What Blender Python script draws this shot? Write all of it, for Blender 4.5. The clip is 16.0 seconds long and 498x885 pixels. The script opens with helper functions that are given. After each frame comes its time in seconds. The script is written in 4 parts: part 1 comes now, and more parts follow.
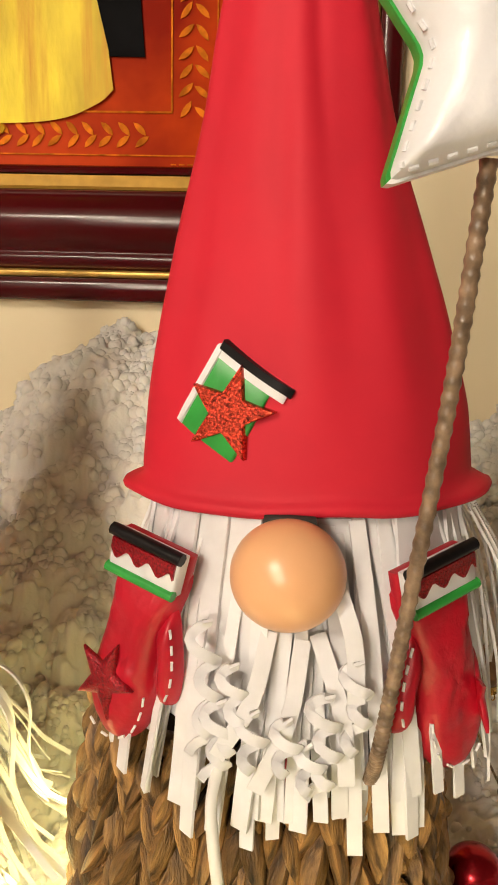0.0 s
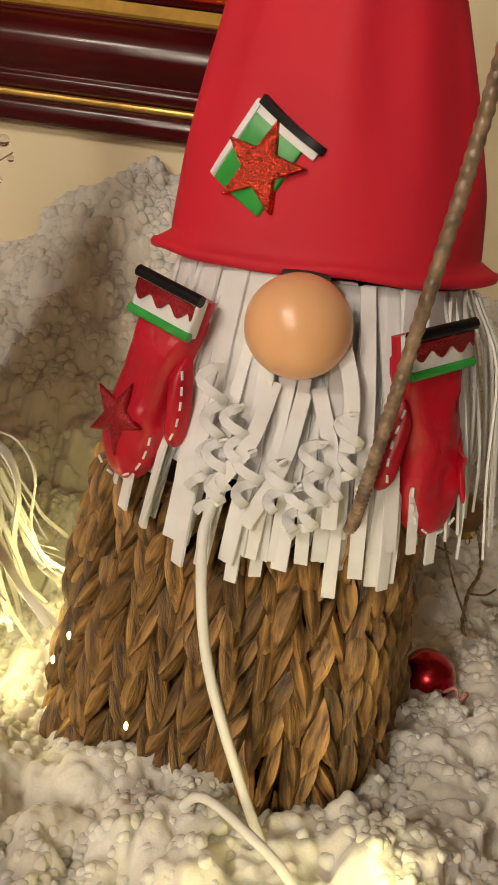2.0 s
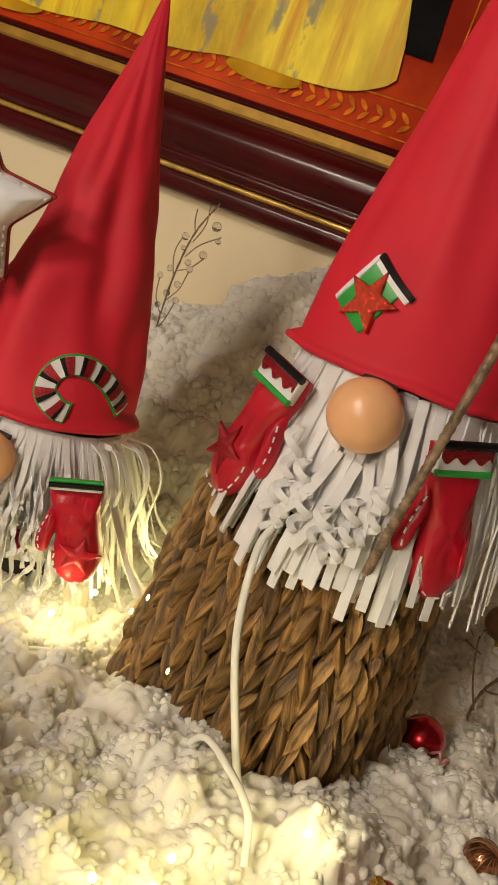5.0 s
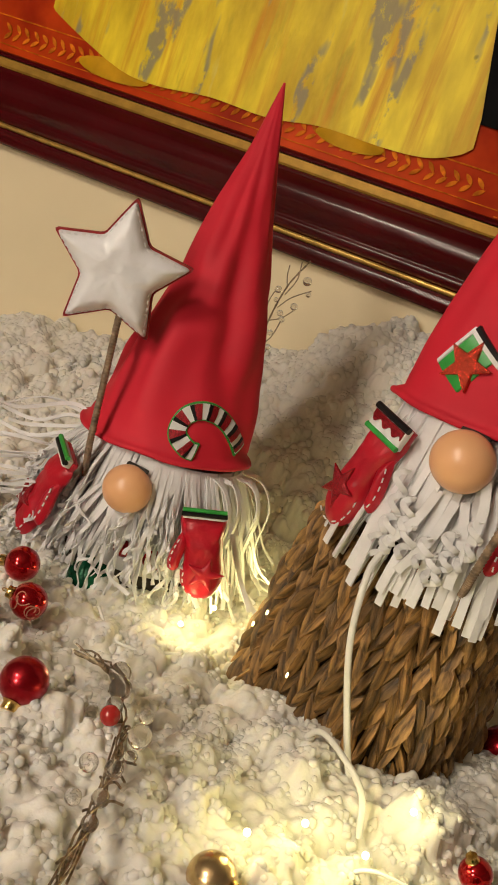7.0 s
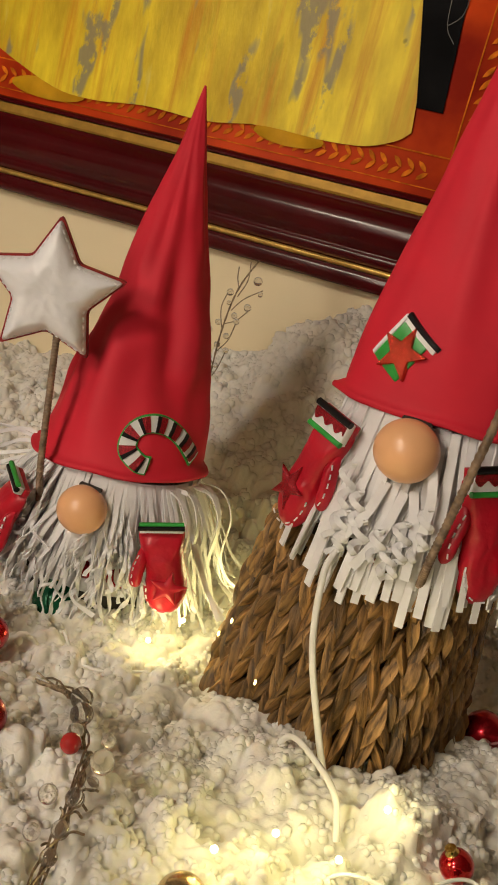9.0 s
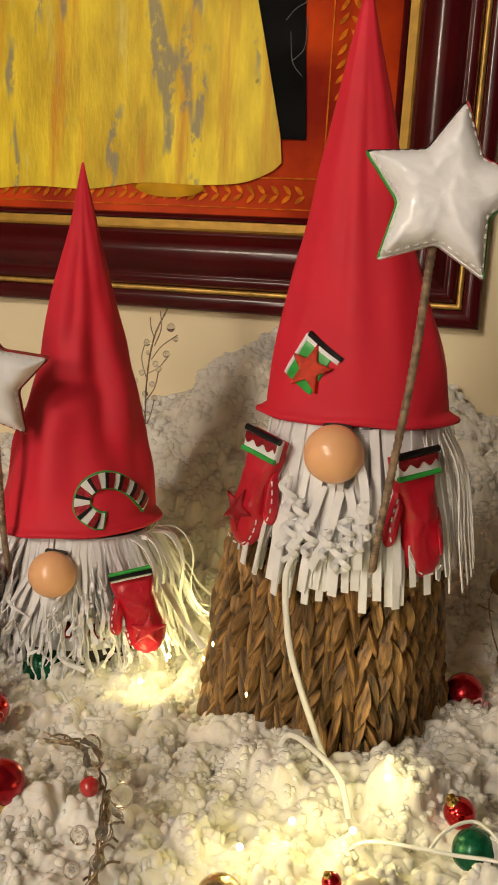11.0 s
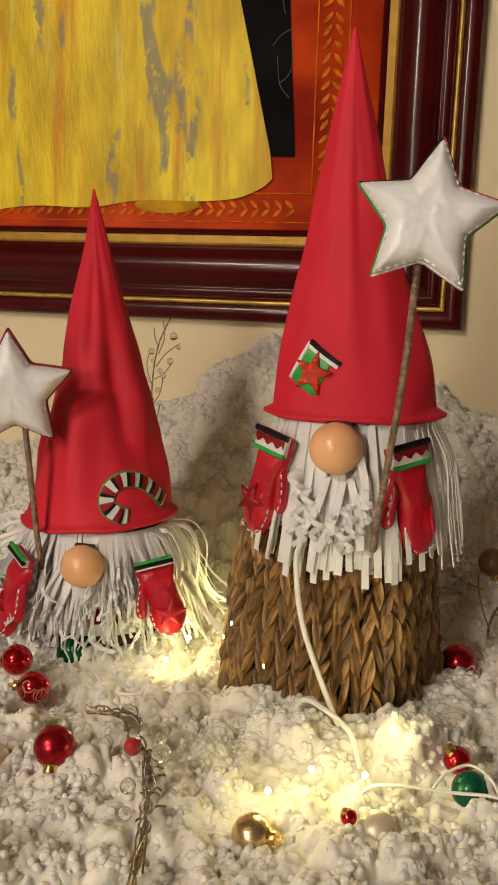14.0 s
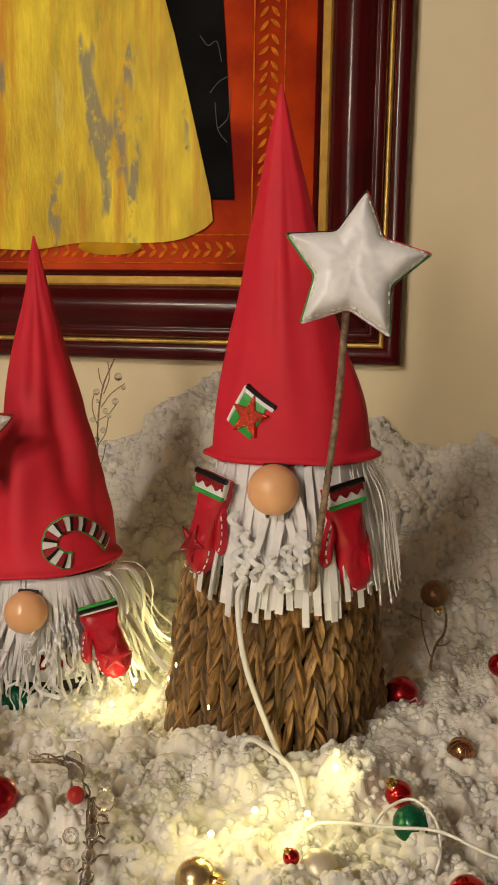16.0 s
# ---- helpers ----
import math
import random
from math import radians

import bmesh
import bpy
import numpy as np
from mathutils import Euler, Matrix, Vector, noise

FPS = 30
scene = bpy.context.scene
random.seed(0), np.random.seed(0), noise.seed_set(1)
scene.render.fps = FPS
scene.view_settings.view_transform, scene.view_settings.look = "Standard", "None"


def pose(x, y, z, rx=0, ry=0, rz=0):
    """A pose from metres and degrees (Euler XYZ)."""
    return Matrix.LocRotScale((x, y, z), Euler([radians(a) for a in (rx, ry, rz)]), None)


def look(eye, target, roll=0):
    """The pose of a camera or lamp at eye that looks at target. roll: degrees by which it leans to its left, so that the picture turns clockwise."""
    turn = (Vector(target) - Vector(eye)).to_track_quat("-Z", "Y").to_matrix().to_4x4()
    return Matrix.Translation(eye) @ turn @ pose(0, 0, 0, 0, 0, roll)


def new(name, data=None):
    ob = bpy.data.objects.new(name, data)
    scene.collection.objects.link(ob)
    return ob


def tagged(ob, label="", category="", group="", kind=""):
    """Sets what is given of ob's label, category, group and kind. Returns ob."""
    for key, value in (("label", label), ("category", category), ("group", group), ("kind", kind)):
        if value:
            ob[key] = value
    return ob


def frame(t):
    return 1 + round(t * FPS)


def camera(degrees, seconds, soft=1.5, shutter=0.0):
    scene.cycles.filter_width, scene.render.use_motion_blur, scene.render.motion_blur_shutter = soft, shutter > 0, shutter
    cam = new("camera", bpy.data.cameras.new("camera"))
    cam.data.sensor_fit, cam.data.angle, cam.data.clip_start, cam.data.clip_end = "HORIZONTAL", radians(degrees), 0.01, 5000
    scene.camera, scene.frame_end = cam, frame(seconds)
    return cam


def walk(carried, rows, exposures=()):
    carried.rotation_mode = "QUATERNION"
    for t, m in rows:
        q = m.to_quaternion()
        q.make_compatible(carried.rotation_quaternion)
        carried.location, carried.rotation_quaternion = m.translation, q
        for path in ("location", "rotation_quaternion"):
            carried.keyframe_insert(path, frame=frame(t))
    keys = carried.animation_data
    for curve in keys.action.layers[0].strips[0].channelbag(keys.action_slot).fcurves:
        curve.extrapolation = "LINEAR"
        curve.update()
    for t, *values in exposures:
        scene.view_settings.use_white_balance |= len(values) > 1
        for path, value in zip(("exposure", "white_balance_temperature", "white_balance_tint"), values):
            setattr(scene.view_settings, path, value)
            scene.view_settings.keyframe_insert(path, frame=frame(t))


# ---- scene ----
cam = camera(32.38, 16.0, soft=1.8)
PATH = [
    (0, (0.0000, -0.3381, 0.4052), (-0.0596, 0.6385, 0.1984), 1.30),
    (0.5, (0.0042, -0.3622, 0.3840), (-0.0434, 0.6099, 0.1545), 3.08),
    (1, (0.0039, -0.3828, 0.3480), (-0.0144, 0.5784, 0.0728), 3.24),
    (1.5, (-0.0005, -0.3876, 0.3262), (-0.0095, 0.5670, 0.0284), 4.16),
    (2, (0.0026, -0.3788, 0.3441), (-0.0487, 0.5726, 0.0405), 7.92),
    (2.5, (0.0358, -0.3857, 0.3552), (-0.1010, 0.5642, 0.0543), 11.61),
    (3, (0.0714, -0.4085, 0.3537), (-0.1272, 0.5473, 0.0797), 14.74),
    (5.5, (0.0587, -0.5463, 0.3780), (-0.1864, 0.3912, 0.1308), 21.33),
    (6, (0.0481, -0.5770, 0.3841), (-0.2226, 0.3523, 0.1330), 21.30),
    (6.5, (0.0402, -0.5991, 0.3828), (-0.2516, 0.3240, 0.1325), 21.06),
    (7, (0.0460, -0.6268, 0.3862), (-0.2585, 0.2959, 0.1496), 20.69),
    (7.5, (0.0433, -0.6176, 0.3859), (-0.2546, 0.3042, 0.1377), 20.04),
    (8, (0.0489, -0.6172, 0.3920), (-0.2368, 0.3094, 0.1476), 19.35),
    (8.5, (0.0557, -0.6010, 0.4041), (-0.2354, 0.3260, 0.1675), 18.52),
    (9, (0.0755, -0.6054, 0.3998), (-0.2236, 0.3198, 0.1662), 15.19),
    (9.5, (0.0939, -0.6160, 0.3973), (-0.2016, 0.3091, 0.1588), 7.04),
    (12, (0.0979, -0.6989, 0.4222), (-0.1509, 0.2554, 0.2565), 3.04),
    (12.5, (0.0929, -0.7234, 0.4233), (-0.1688, 0.2270, 0.2550), 2.99),
    (13, (0.0975, -0.7341, 0.4206), (-0.1661, 0.2148, 0.2470), 2.17),
    (13.5, (0.1021, -0.7396, 0.4240), (-0.1508, 0.2107, 0.2421), 1.84),
    (14, (0.0983, -0.7402, 0.4234), (-0.1362, 0.2139, 0.2375), 1.76),
    (14.5, (0.0959, -0.7348, 0.4267), (-0.1272, 0.2225, 0.2430), 1.76),
    (15, (0.1044, -0.7284, 0.4319), (-0.1176, 0.2306, 0.2561), 1.94),
    (15.5, (0.1139, -0.7401, 0.4357), (-0.0972, 0.2241, 0.2750), 1.33),
    (16, (0.1156, -0.7489, 0.4385), (-0.0706, 0.2219, 0.2872), 0.94),
]
walk(cam, [(t, look(eye, target, roll)) for t, eye, target, roll in PATH], exposures=((0, 0.65), (0.5, 0.5), (1.0, 0.42), (1.6, 0.18), (2.0, 0.12), (2.5, 0.2), (3.0, 0.18), (5.5, 0.08), (6.5, 0.06), (8.5, -0.08), (9.5, -0.03), (12.0, 0.13), (12.5, 0.13), (14.0, 0.03), (16, -0.04)))

# ---- world and light ----
world = bpy.data.worlds.new("world")
scene.world = world
world.use_nodes = True
world.node_tree.nodes["Background"].inputs[0].default_value = (1.0, 0.9, 0.78, 1)
world.node_tree.nodes["Background"].inputs[1].default_value = 0.01
LAMPS = [((-0.62, -2.25, 0.74), 0.17, 57.0), ((-0.90, -1.70, 1.35), 0.17, 69.0)]
WARM = (1.0, 0.86, 0.685)
LED = (1.0, 0.86, 0.34)
LEDS = [(-0.158, 0.066, 0.068, 0.060), (-0.166, 0.016, 0.064, 0.050), (-0.124, 0.135, 0.095, 0.16), (0.010, -0.150, 0.074, 0.044), (0.050, -0.146, 0.074, 0.046),
        (0.066, -0.092, 0.084, 0.026), (-0.015, -0.19, 0.076, 0.038)]


# ---- materials ----
def mat(name, base, rough=0.6, var=0.12, scale=30.0, bump=0.1, bscale=150.0, metal=0.0, coat=0.0, depth=0.002,
        stretch=(1, 1, 1), spec=0.5, per=None, spread=0.25, second=None, sheen=0.0, through_light=0.0):
    m = bpy.data.materials.new(name)
    m.use_nodes = True
    nt = m.node_tree
    N, L = nt.nodes, nt.links
    p = N["Principled BSDF"]
    tc, mp = N.new("ShaderNodeTexCoord"), N.new("ShaderNodeMapping")
    mp.inputs["Scale"].default_value = stretch
    L.new(tc.outputs["Object"], mp.inputs[0])
    big, fine = N.new("ShaderNodeTexNoise"), N.new("ShaderNodeTexNoise")
    big.inputs["Scale"].default_value, fine.inputs["Scale"].default_value = scale, bscale
    big.inputs["Detail"].default_value, fine.inputs["Detail"].default_value = 4, 3
    for n in (big, fine):
        L.new(mp.outputs[0], n.inputs["Vector"])
    ramp = N.new("ShaderNodeMix")
    ramp.data_type = "RGBA"
    lo = tuple(c * (1 - var) for c in base)
    hi = tuple(min(1, c * (1 + var)) for c in (second or base))
    ramp.inputs[6].default_value, ramp.inputs[7].default_value = (*lo, 1), (*hi, 1)
    mr = N.new("ShaderNodeMapRange")
    mr.inputs[1].default_value, mr.inputs[2].default_value = 0.32, 0.68
    L.new(big.outputs[0], mr.inputs[0])
    L.new(mr.outputs[0], ramp.inputs[0])
    col = ramp.outputs[2]
    if per:
        if per == "object":
            src = N.new("ShaderNodeObjectInfo").outputs["Random"]
        else:
            src = N.new("ShaderNodeNewGeometry").outputs["Random Per Island"]
        hs, m2 = N.new("ShaderNodeHueSaturation"), N.new("ShaderNodeMapRange")
        m2.inputs[3].default_value, m2.inputs[4].default_value = 1 - spread, 1 + spread
        L.new(src, m2.inputs[0])
        L.new(m2.outputs[0], hs.inputs["Value"])
        L.new(col, hs.inputs["Color"])
        col = hs.outputs[0]
    L.new(col, p.inputs["Base Color"])
    p.inputs["Roughness"].default_value, p.inputs["Metallic"].default_value = rough, metal
    p.inputs["Specular IOR Level"].default_value = spec
    p.inputs["Coat Weight"].default_value = coat
    p.inputs["Sheen Weight"].default_value = sheen
    bp = N.new("ShaderNodeBump")
    bp.inputs["Strength"].default_value, bp.inputs["Distance"].default_value = bump, depth
    L.new(fine.outputs[0], bp.inputs["Height"])
    L.new(bp.outputs[0], p.inputs["Normal"])
    if through_light:
        tr, mx = N.new("ShaderNodeBsdfTranslucent"), N.new("ShaderNodeMixShader")
        L.new(col, tr.inputs[0])
        mx.inputs[0].default_value = through_light
        L.new(p.outputs[0], mx.inputs[1])
        L.new(tr.outputs[0], mx.inputs[2])
        L.new(mx.outputs[0], N["Material Output"].inputs[0])
    return m


def glow(name, color, strength):
    m = mat(name, color, 0.4)
    p = m.node_tree.nodes["Principled BSDF"]
    p.inputs["Emission Color"].default_value, p.inputs["Emission Strength"].default_value = (*color, 1), strength
    return m


RED_FOAM = mat("red_foam", (0.55, 0.007, 0.026), 0.72, 0.10, 14, 0.06, 700, depth=0.0006)
RED_VINYL = mat("red_vinyl", (0.46, 0.006, 0.022), 0.38, 0.14, 40, 0.35, 220, depth=0.0014, through_light=0.12)
RED_GLITTER = mat("red_glitter", (0.40, 0.006, 0.008), 0.22, 0.8, 900, 0.9, 1100, metal=0.75, depth=0.001, second=(0.75, 0.06, 0.03))
DARK_GLITTER = mat("dark_glitter", (0.27, 0.004, 0.012), 0.3, 0.6, 900, 0.8, 1100, metal=0.4, depth=0.0008)
WHITE_FOAM = mat("white_foam", (0.82, 0.82, 0.84), 0.5, 0.05, 60, 0.05, 400, depth=0.0005, per="island", spread=0.07, through_light=0.2)
WHITE_VINYL = mat("white_vinyl", (0.74, 0.75, 0.79), 0.34, 0.05, 25, 0.30, 150, coat=0.15, depth=0.0012)
THREAD = mat("stitch_thread", (0.66, 0.67, 0.70), 0.7, 0.1, 200)
EDGE_RED = mat("edge_red_foam", (0.26, 0.010, 0.014), 0.5, 0.15, 60)
GREEN_FOAM = mat("green_foam", (0.025, 0.30, 0.045), 0.4, 0.12, 80, 0.05, 400)
BLACK_FOAM = mat("black_foam", (0.008, 0.007, 0.008), 0.35, 0.2, 80, 0.05, 400, spec=0.2)
NOSE_WOOD = mat("painted_nose", (0.75, 0.41, 0.21), 0.30, 0.05, 20, 0.03, 200)
CORE_WHITE = mat("core_white", (0.60, 0.60, 0.62), 0.7)
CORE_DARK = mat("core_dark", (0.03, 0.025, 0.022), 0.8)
STICK = mat("wrapped_stick", (0.20, 0.135, 0.085), 0.38, 0.5, 160, 0.4, 400, depth=0.001)
STRAND = mat("dried_strand", (0.088, 0.046, 0.017), 0.45, 0.32, 40, 1.0, 150, depth=0.0013, stretch=(7, 1, 7), per="object", spread=0.5, second=(0.32, 0.178, 0.060))
STRAND_J = mat("dried_strand_rest", (0.088, 0.046, 0.017), 0.45, 0.32, 40, 1.0, 150, depth=0.0013, stretch=(5, 5, 1), per="island", spread=0.5, second=(0.32, 0.178, 0.060))
# near-black inside of the basket: shade between the strands put into colour
BASKET_SHADE = mat("basket_gap_shade", (0.022, 0.011, 0.005), 0.8, 0.3, 60, 0.5, 200)
SNOW = mat("cotton_snow", (0.90, 0.87, 0.81), 0.95, 0.06, 25, 0.30, 420, depth=0.0016, sheen=0.5, spec=0.12, through_light=0.22)
_p = SNOW.node_tree.nodes["Principled BSDF"]
_p.inputs["Subsurface Weight"].default_value = 0.6
_p.inputs["Subsurface Radius"].default_value = (1.0, 0.9, 0.75)
_p.inputs["Subsurface Scale"].default_value = 0.004
WALL = mat("cream_wall", (0.80, 0.69, 0.47), 0.7, 0.05, 3, 0.10, 90, depth=0.002)
# for the unseen walls and ceiling; kept dark so little light bounces back
ROOM_DARK = mat("unseen_room_dark", (0.12, 0.095, 0.07), 0.8, 0.06, 2, 0.1, 60)
FLOOR = mat("floor_boards", (0.20, 0.12, 0.07), 0.5, 0.3, 6, 0.2, 60, stretch=(1, 8, 1))
TABLE = mat("table_wood", (0.16, 0.09, 0.05), 0.4, 0.3, 8, 0.2, 80, stretch=(1, 8, 1))
MAROON = mat("maroon_lacquer", (0.060, 0.002, 0.004), 0.22, 0.25, 9, 0.03, 60, spec=0.33)
GOLD = mat("gilt", (0.66, 0.42, 0.11), 0.34, 0.22, 60, 0.15, 260, metal=0.6, depth=0.0006)
GILT_PALE = mat("pale_gilt", (0.50, 0.29, 0.05), 0.36, 0.15, 50, 0.1, 260, metal=0.45)
P_RED = mat("paint_red", (0.44, 0.020, 0.004), 0.6, 0.35, 9, 0.35, 60, spec=0.15, depth=0.001, second=(0.52, 0.052, 0.005))
P_OCHRE = mat("paint_ochre", (0.62, 0.17, 0.012), 0.7, 0.4, 70, 0.4, 120, depth=0.001, spec=0.05)
P_SHOE = mat("paint_shoe", (0.62, 0.33, 0.008), 0.6, 0.2, 20, 0.3, 80, spec=0.2, depth=0.001)
P_BLACK = mat("paint_black", (0.007, 0.007, 0.008), 0.7, 0.4, 14, 0.3, 60, spec=0.04, depth=0.001)
P_GREYLINE = mat("paint_grey", (0.12, 0.12, 0.11), 0.5)
BAUBLE_RED = mat("bauble_red", (0.33, 0.004, 0.012), 0.27, 0.1, 30, 0.03, 200, metal=0.75, coat=0.2)
BAUBLE_SHINY = mat("bauble_shiny_red", (0.45, 0.004, 0.010), 0.12, 0.1, 30, 0.02, 200, metal=0.8, coat=0.5)
BAUBLE_GOLD = mat("bauble_gold", (0.62, 0.45, 0.24), 0.25, 0.2, 90, 0.15, 200, metal=0.85)
BAUBLE_PEARL = mat("bauble_pearl", (0.62, 0.55, 0.42), 0.35, 0.1, 60, 0.05, 200, metal=0.3)
BAUBLE_COPPER = mat("bauble_copper", (0.36, 0.15, 0.08), 0.2, 0.3, 90, 0.1, 200, metal=0.9)
BAUBLE_GREEN = mat("bauble_green", (0.004, 0.10, 0.045), 0.25, 0.4, 300, 0.4, 700, metal=0.4, depth=0.0006)
BAUBLE_BROWN = mat("bauble_brown", (0.20, 0.11, 0.05), 0.35, 0.3, 60, 0.2, 200, metal=0.4)
CAP_GOLD = mat("cap_gold", (0.70, 0.48, 0.16), 0.25, 0.1, 90, 0.1, 400, metal=1.0)
SWIRL = mat("swirl_glitter", (0.40, 0.18, 0.12), 0.5, 0.4, 500, 0.4, 900)
CABLE = mat("white_cable", (0.74, 0.73, 0.70), 0.4, 0.04, 60, 0.05, 200)
TWIG = mat("silver_twig", (0.26, 0.20, 0.13), 0.3, 0.7, 300, 0.6, 600, metal=0.7, depth=0.001)
TWIST = mat("pink_twine", (0.55, 0.25, 0.25), 0.6, 0.5, 300, 0.3, 600)


def dress_paint():
    """Thick yellow brushwork: orange and pale strokes down the folds, flaked grey patches."""
    m = mat("paint_yellow", (0.66, 0.44, 0.010), 0.5, 0.14, 9, 0.6, 70, spec=0.3, depth=0.002, stretch=(2.6, 1, 0.8), second=(0.86, 0.68, 0.030))
    nt = m.node_tree
    N, L = nt.nodes, nt.links
    p = N["Principled BSDF"]
    col = p.inputs["Base Color"].links[0].from_socket
    place = next(n for n in N if n.type == "TEX_COORD").outputs["Object"]

    def strokes(scale, detail, stretch, lo, hi, most, turn=0.0):
        mp, g, r = N.new("ShaderNodeMapping"), N.new("ShaderNodeTexNoise"), N.new("ShaderNodeMapRange")
        mp.inputs["Rotation"].default_value, mp.inputs["Scale"].default_value = (0, turn, 0), stretch
        g.inputs["Scale"].default_value, g.inputs["Detail"].default_value = scale, detail
        g.inputs["Roughness"].default_value = 0.62
        r.inputs[1].default_value, r.inputs[2].default_value, r.inputs[4].default_value = lo, hi, most
        L.new(place, mp.inputs[0])
        L.new(mp.outputs[0], g.inputs["Vector"])
        L.new(g.outputs[0], r.inputs[0])
        return r.outputs[0]

    def over(mask, color):
        nonlocal col
        mx = N.new("ShaderNodeMix")
        mx.data_type = "RGBA"
        mx.inputs[7].default_value = (*color, 1)
        L.new(mask, mx.inputs[0])
        L.new(col, mx.inputs[6])
        col = mx.outputs[2]

    def both(a, b):
        n = N.new("ShaderNodeMath")
        n.operation = "MULTIPLY"
        L.new(a, n.inputs[0])
        L.new(b, n.inputs[1])
        return n.outputs[0]
    over(strokes(3.2, 5, (9, 1, 0.55), 0.50, 0.66, 0.85), (0.66, 0.27, 0.004))
    over(strokes(4.5, 6, (7, 1, 1.0), 0.60, 0.72, 0.65), (0.76, 0.68, 0.18))
    over(strokes(6.0, 6, (5, 1, 1.2), 0.58, 0.70, 0.55), (0.40, 0.34, 0.015))
    bare = both(strokes(3.4, 3, (4.5, 1, 1.0), 0.555, 0.60, 1.0, 0.22), strokes(28, 9, (1.3, 1, 0.8), 0.44, 0.52, 0.85, 0.22))
    over(bare, (0.27, 0.235, 0.15))
    over(strokes(11, 2, (1.6, 1, 0.9), 0.735, 0.75, 0.8), (0.13, 0.09, 0.012))
    L.new(col, p.inputs["Base Color"])
    return m


P_YELLOW = dress_paint()


def clear_glass():
    m = mat("clear_bead", (0.97, 0.95, 0.92), 0.04, 0.02)
    p = m.node_tree.nodes["Principled BSDF"]
    p.inputs["Transmission Weight"].default_value, p.inputs["IOR"].default_value = 0.95, 1.42
    return m


BEAD = clear_glass()
BEAD_RED = mat("red_bead", (0.40, 0.02, 0.02), 0.12, 0.1, coat=0.5)


# ---- mesh tools ----
class Acc:
    """Vertices and faces gathered into one mesh."""

    def __init__(self):
        self.v, self.f, self.m, self.n = [], [], [], 0

    def add(self, vf, slot=0, m=None):
        v, f = vf
        v = np.asarray(v, float)
        if m is not None:
            a = np.array(m)
            v = v @ a[:3, :3].T + a[:3, 3]
        self.v.append(v)
        self.f.extend([tuple(int(i) + self.n for i in q) for q in f])
        self.m.extend([slot] * len(f))
        self.n += len(v)
        return self

    def data(self, name, mats, smooth=True):
        me = bpy.data.meshes.new(name)
        me.from_pydata(np.concatenate(self.v).tolist(), [], self.f)
        for k in (mats if isinstance(mats, (list, tuple)) else [mats]):
            me.materials.append(k)
        me.polygons.foreach_set("material_index", self.m)
        me.polygons.foreach_set("use_smooth", [smooth] * len(self.f))
        bm = bmesh.new()
        bm.from_mesh(me)
        bmesh.ops.recalc_face_normals(bm, faces=bm.faces)
        if smooth:
            for e in bm.edges:
                if len(e.link_faces) == 2 and e.calc_face_angle(0) > 0.9:
                    e.smooth = False
        bm.to_mesh(me)
        bm.free()
        return me


def part(name, acc, material, parent=None, label="", smooth=True):
    ob = new(name, acc.data(name, material, smooth))
    ob.parent = parent
    return tagged(ob, label)


def thing(name, at, label, category, group=""):
    ob = new(name)
    ob.location = at
    ob.empty_display_size = 0.02
    bpy.context.view_layer.update()
    return tagged(ob, label, category, group)


def keep(ob, parent):
    """Parent a part whose mesh is in world places."""
    ob.parent = parent
    ob.matrix_parent_inverse = Matrix.Translation(parent.location).inverted()
    return ob


def grid(rows, closed=True, caps=True):
    """Faces over a list of rings of equal length."""
    n, k = len(rows[0]), len(rows)
    v = np.concatenate([np.asarray(r, float) for r in rows])
    f = []
    for i in range(k - 1):
        for j in range(n if closed else n - 1):
            a, b = i * n + j, i * n + (j + 1) % n
            f.append((a, b, b + n, a + n))
    if caps and closed:
        f.append(tuple(range(n - 1, -1, -1)))
        f.append(tuple(range((k - 1) * n, k * n)))
    return v, f


def box(sx, sy, sz, at=(0, 0, 0), bevel=0.0):
    x, y, z = sx / 2, sy / 2, sz / 2
    b = min(bevel, x * 0.9, y * 0.9, z * 0.9)
    if b <= 0:
        rings = [(z * s, 0) for s in (-1, 1)]
    else:
        rings = [(-z, b), (-z + b, 0), (z - b, 0), (z, b)]
    rows = []
    for h, i in rings:
        q = []
        for cx, cy in ((1, 1), (-1, 1), (-1, -1), (1, -1)):
            c = max(b, 1e-5)
            pts = [(cx * (x - i), cy * (y - i - c)), (cx * (x - i - c), cy * (y - i))]
            q += pts if cx * cy > 0 else pts[::-1]
        rows.append([(px + at[0], py + at[1], h + at[2]) for px, py in q])
    return grid(rows)


def ball(r, at=(0, 0, 0), seg=24, ring=14, scale=(1, 1, 1)):
    rows = []
    for i in range(ring + 1):
        a = math.pi * min(max(i / ring, 0.004), 0.996)
        rows.append([(at[0] + scale[0] * r * math.sin(a) * math.cos(t), at[1] + scale[1] * r * math.sin(a) * math.sin(t),
                      at[2] - scale[2] * r * math.cos(a)) for t in np.linspace(0, 2 * math.pi, seg, endpoint=False)])
    return grid(rows)


def smooth_line(pts, n):
    """A Catmull-Rom line through the points."""
    P = [Vector(p) for p in pts]
    P = [P[0] * 2 - P[1]] + P + [P[-1] * 2 - P[-2]]
    out = []
    for k in range(n + 1):
        u = k / n * (len(P) - 3)
        i = min(int(u), len(P) - 4)
        t = u - i
        a, b, c, d = P[i:i + 4]
        out.append(0.5 * ((2 * b) + (c - a) * t + (2 * a - 5 * b + 4 * c - d) * t * t + (3 * b - a - 3 * c + d) * t ** 3))
    return out


